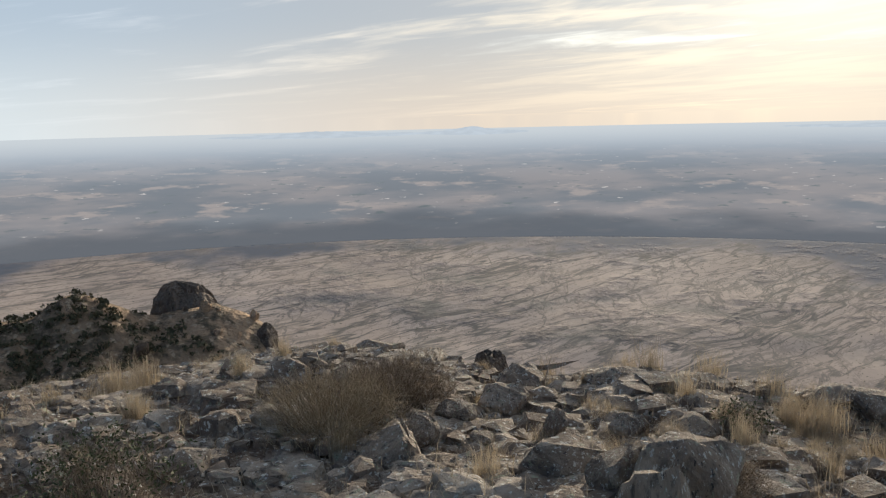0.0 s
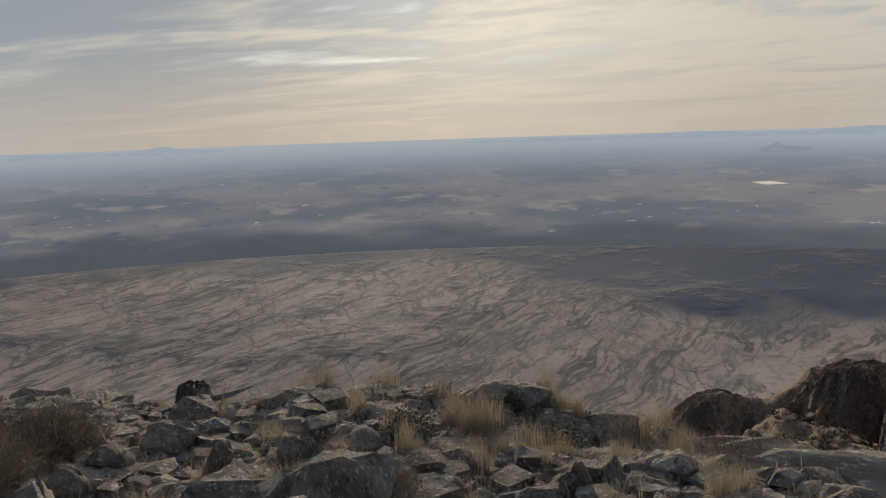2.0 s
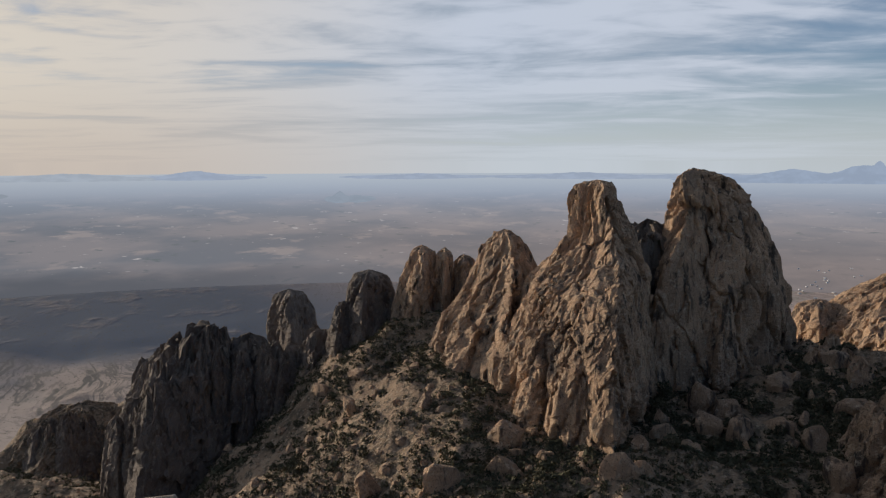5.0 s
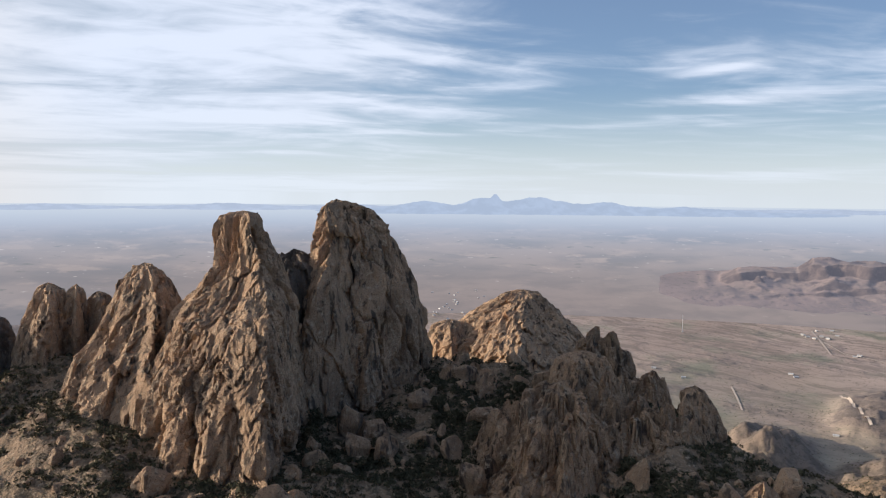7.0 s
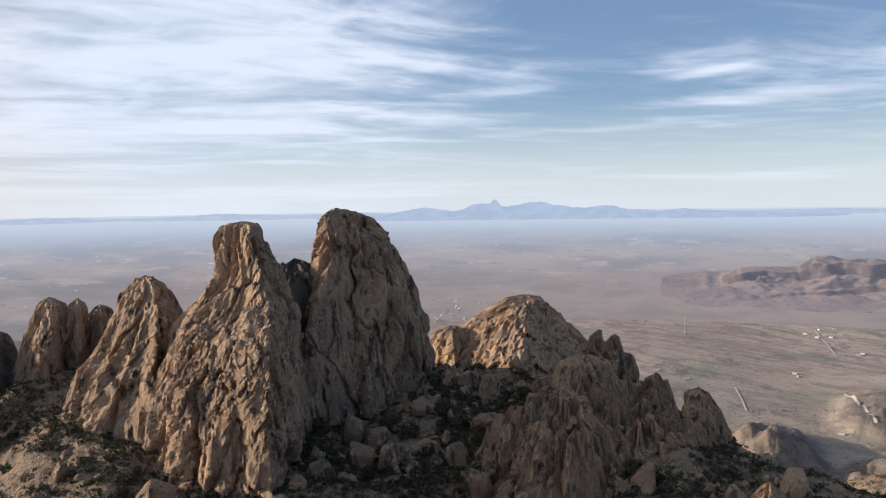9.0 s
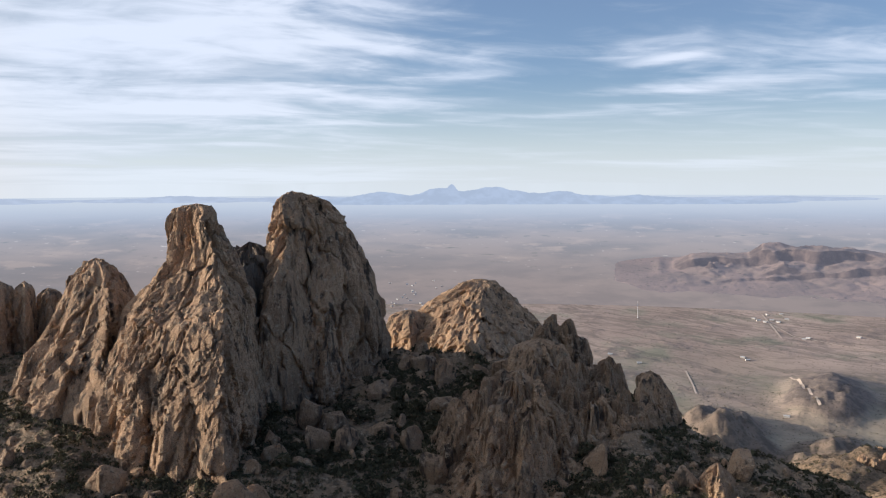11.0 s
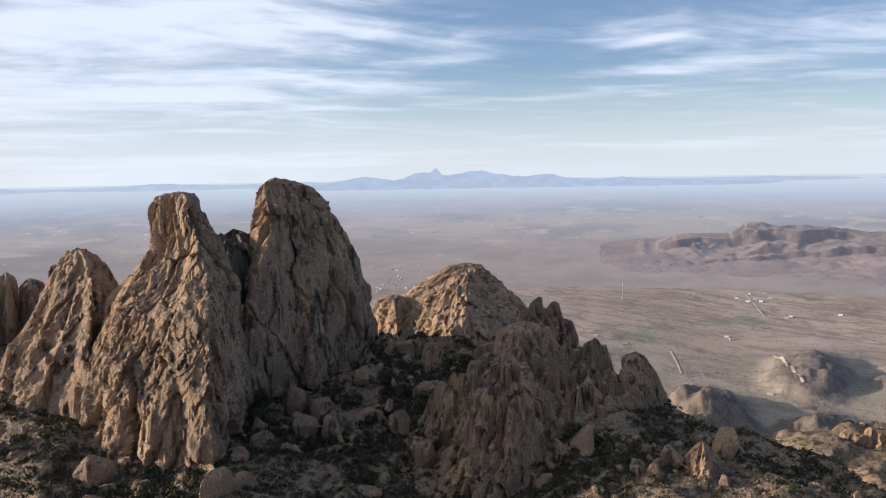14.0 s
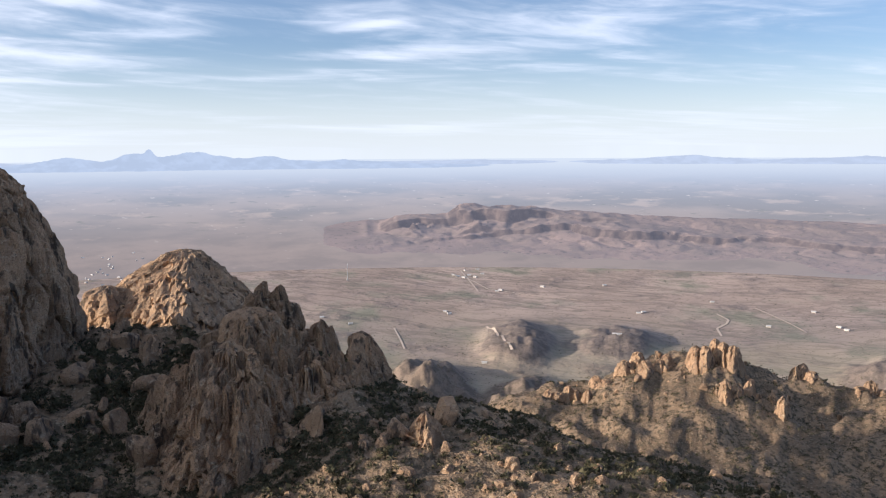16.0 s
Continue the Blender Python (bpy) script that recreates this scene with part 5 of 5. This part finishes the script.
def house(length, width, height):
    """A ranch house: walls and a low gabled roof with eaves."""
    ob = new("ranch_house")
    bm = bmesh.new()
    bmesh.ops.create_cube(bm, size=1, matrix=Matrix.Translation((0, 0, height / 2)) @ Matrix.Diagonal((length, width, height, 1)))
    part("wall", bm, WALL, ob)
    bm = bmesh.new()
    l, w, top = length / 2 + 0.5, width / 2 + 0.5, height + 0.28 * width
    v = [bm.verts.new(p) for p in ((-l, -w, height), (l, -w, height), (l, w, height), (-l, w, height), (-l, 0, top), (l, 0, top))]
    for f in ((0, 1, 5, 4), (2, 3, 4, 5), (1, 2, 5), (3, 0, 4), (3, 2, 1, 0)):
        bm.faces.new([v[i] for i in f])
    part("roof", bm, ROOF, ob)
    return tagged(ob, "small pale ranch house with a metal roof on the plain", "house", "ranch houses on the plain")


spots = ((112.94, 1528), (119.6, 1605), (123.25, 1765), (132.97, 1617), (137.73, 1725), (145.47, 1604), (131.7, 1412), (121.88, 1969), (126.4, 1808), (143.95, 1695), (141.3, 1577),
         (130.66, 1830), (110.99, 1577), (122.36, 1291), (119.9, 1590), (123.5, 1775), (133.3, 1625), (120.5, 1900), (120.9, 1890), (121.3, 1910), (121.7, 1895), (120.2, 1915), (122.2, 1925), (131.4, 1425), (145.9, 1590))
first = house(8.0, 4.6, 2.4)
for i, (az, r) in enumerate(spots):
    m = Matrix.Translation(place(az, r, 0.3)) @ pose(0, 0, 0, 0, 0, pick.uniform(-30, 30) - az)
    if i == 0:
        first.matrix_basis = m
    else:
        copy_thing(first, m)
cabin = house(6.0, 4.0, 2.0)
cabin.matrix_basis = Matrix.Translation(place(121.0, 1960, 0.2))
for i in range(26):
    az, r = pick.gauss(97.2, 1.0), pick.uniform(1930, 2300)
    p = Vector((r * math.sin(radians(az)), r * math.cos(radians(az)), float(plain_height(r)) - (0.3 if r > 2010 else -1.0)))
    copy_thing(cabin, Matrix.Translation(p) @ pose(0, 0, 0, 0, 0, pick.uniform(0, 180)))


def track(points, width):
    """A dirt track over the ground along (bearing, distance) points."""
    key = np.arange(len(points))
    t = np.linspace(0, len(points) - 1, 16 * len(points))
    az, r = np.interp(t, key, [p[0] for p in points]), np.interp(t, key, [p[1] for p in points])
    x, y = r * np.sin(np.radians(az)), r * np.cos(np.radians(az))
    dx, dy = np.gradient(x), np.gradient(y)
    n = np.hypot(dx, dy)
    rows = []
    for side in (-0.5, 0.0, 0.5):
        px, py = x - dy / n * width * side, y + dx / n * width * side
        pr, pa = np.hypot(px, py), np.degrees(np.arctan2(px, py))
        rows.append(np.stack([px, py, ground_height(pa, pr) + 0.7], -1))
    mesh = grid_mesh("road", np.array(rows))
    mesh.materials.append(TRACK)
    tagged(new("road", mesh), "pale dirt track across the plain", "road", kind="structure")


for points, width in ((((122.5, 1500), (122.8, 1465), (123.3, 1400), (124.3, 1310)), 9), (((116.0, 1500), (116.4, 1428), (116.7, 1372)), 7), (((120.7, 1960), (121.3, 1861), (121.9, 1764)), 8),
                      (((138.0, 1639), (138.8, 1604), (138.7, 1581), (138.1, 1549), (138.4, 1505)), 9), (((140.4, 1700), (142.0, 1630), (143.6, 1560)), 7), (((121.1, 1888), (122.6, 1784), (125.7, 1735), (129, 1700), (134, 1720)), 6)):
    track(points, width * 0.45)


def mast():
    ob = new("radio_mast")
    ob.location = place(112.8, 1880, 0.5)
    bm = bmesh.new()
    bmesh.ops.create_cone(bm, cap_ends=True, segments=8, radius1=0.9, radius2=0.5, depth=38, matrix=Matrix.Translation((0, 0, 19)))
    part("pole", bm, STEEL, ob)
    bm = bmesh.new()
    bmesh.ops.create_cube(bm, size=1, matrix=Matrix.Translation((0, 0, 0.8)) @ Matrix.Diagonal((4, 4, 1.6, 1)))
    part("footing", bm, WALL, ob)
    tagged(ob, "thin pale radio mast standing on the plain", "mast")


mast()


def pond():
    """A square reservoir that mirrors the bright sky."""
    def water(tree, add, link):
        k = Kit(tree, add, link)
        n = k.add("ShaderNodeBsdfPrincipled", Roughness=0.06, Metallic=1.0)
        n.inputs["Base Color"].default_value = (0.92, 0.91, 0.87, 1)
        n.inputs["Specular IOR Level"].default_value = 1.0
        link(k.bump(k.noise(0.3, 3), 0.05, 0.2), n.inputs["Normal"])
        return n.outputs[0]
    bm = bmesh.new()
    corners = [(41.1, 2960), (42.0, 2905), (43.4, 2925), (42.3, 2985)]
    v = [bm.verts.new((d * math.sin(radians(a)), d * math.cos(radians(a)), float(plain_height(d)) + 0.6)) for a, d in corners]
    bm.faces.new(v[::-1])
    mesh = bpy.data.meshes.new("water_pond")
    bm.normal_update()
    for f in bm.faces:
        if f.normal.z < 0:
            f.normal_flip()
    bm.to_mesh(mesh)
    bm.free()
    mesh.materials.append(material("pond_water", water))
    tagged(new("water_pond", mesh), "square reservoir shining white on the plain", "water", kind="structure")


pond()


# ---- dark junipers on the ridge ----
def juniper(az, r, size, seed):
    g = np.random.default_rng(seed)
    tree = new("juniper_tree")
    tree.location = place(az, r, 0.3)
    tagged(tree, "dark green juniper growing among the crags", "tree", "junipers on the ridge")
    bm = bmesh.new()
    bmesh.ops.create_cone(bm, cap_ends=True, segments=7, radius1=0.10 * size, radius2=0.03 * size, depth=0.7 * size, matrix=Matrix.Translation((0, 0, 0.35 * size)))
    for i in range(4):
        bmesh.ops.create_cone(bm, cap_ends=True, segments=5, radius1=0.04 * size, radius2=0.015 * size, depth=0.5 * size,
                              matrix=Matrix.Translation((0, 0, 0.35 * size)) @ pose(0, 0, 0, 45, 0, 90 * i + 20) @ Matrix.Translation((0, 0, 0.25 * size)))
    part("trunk", bm, TWIG, tree)
    n = 260
    u = g.normal(size=(n, 3))
    u /= np.linalg.norm(u, axis=1, keepdims=True)
    c = u * (size * 0.55 * g.uniform(0.3, 1.0, (n, 1)) ** 0.5) * np.array([1, 1, 0.85]) + np.array([0, 0, 0.62 * size]) + size * 0.12 * np.stack([fbm(u[:, 0] * 2, u[:, 1] * 2, seed + q) for q in range(3)], -1)
    e1, e2 = g.normal(size=(n, 3)), g.normal(size=(n, 3))
    e1, e2 = (e / np.linalg.norm(e, axis=1, keepdims=True) * size * 0.11 for e in (e1, e2))
    tri = np.stack([c - e1, c + e1 * 0.7 - e2, c + e2], 1).reshape(-1, 3)
    mesh = array_mesh("crown", tri, np.arange(len(tri)).reshape(-1, 3))
    mesh.materials.append(BRUSH)
    new("crown", mesh).parent = tree


for i in range(60):
    juniper(pick.uniform(83, 112), pick.uniform(215, 300), pick.uniform(2.2, 4.6), 300 + i)
for i in range(24):
    juniper(pick.uniform(55, 83), pick.uniform(235, 300), pick.uniform(1.8, 3.2), 400 + i)
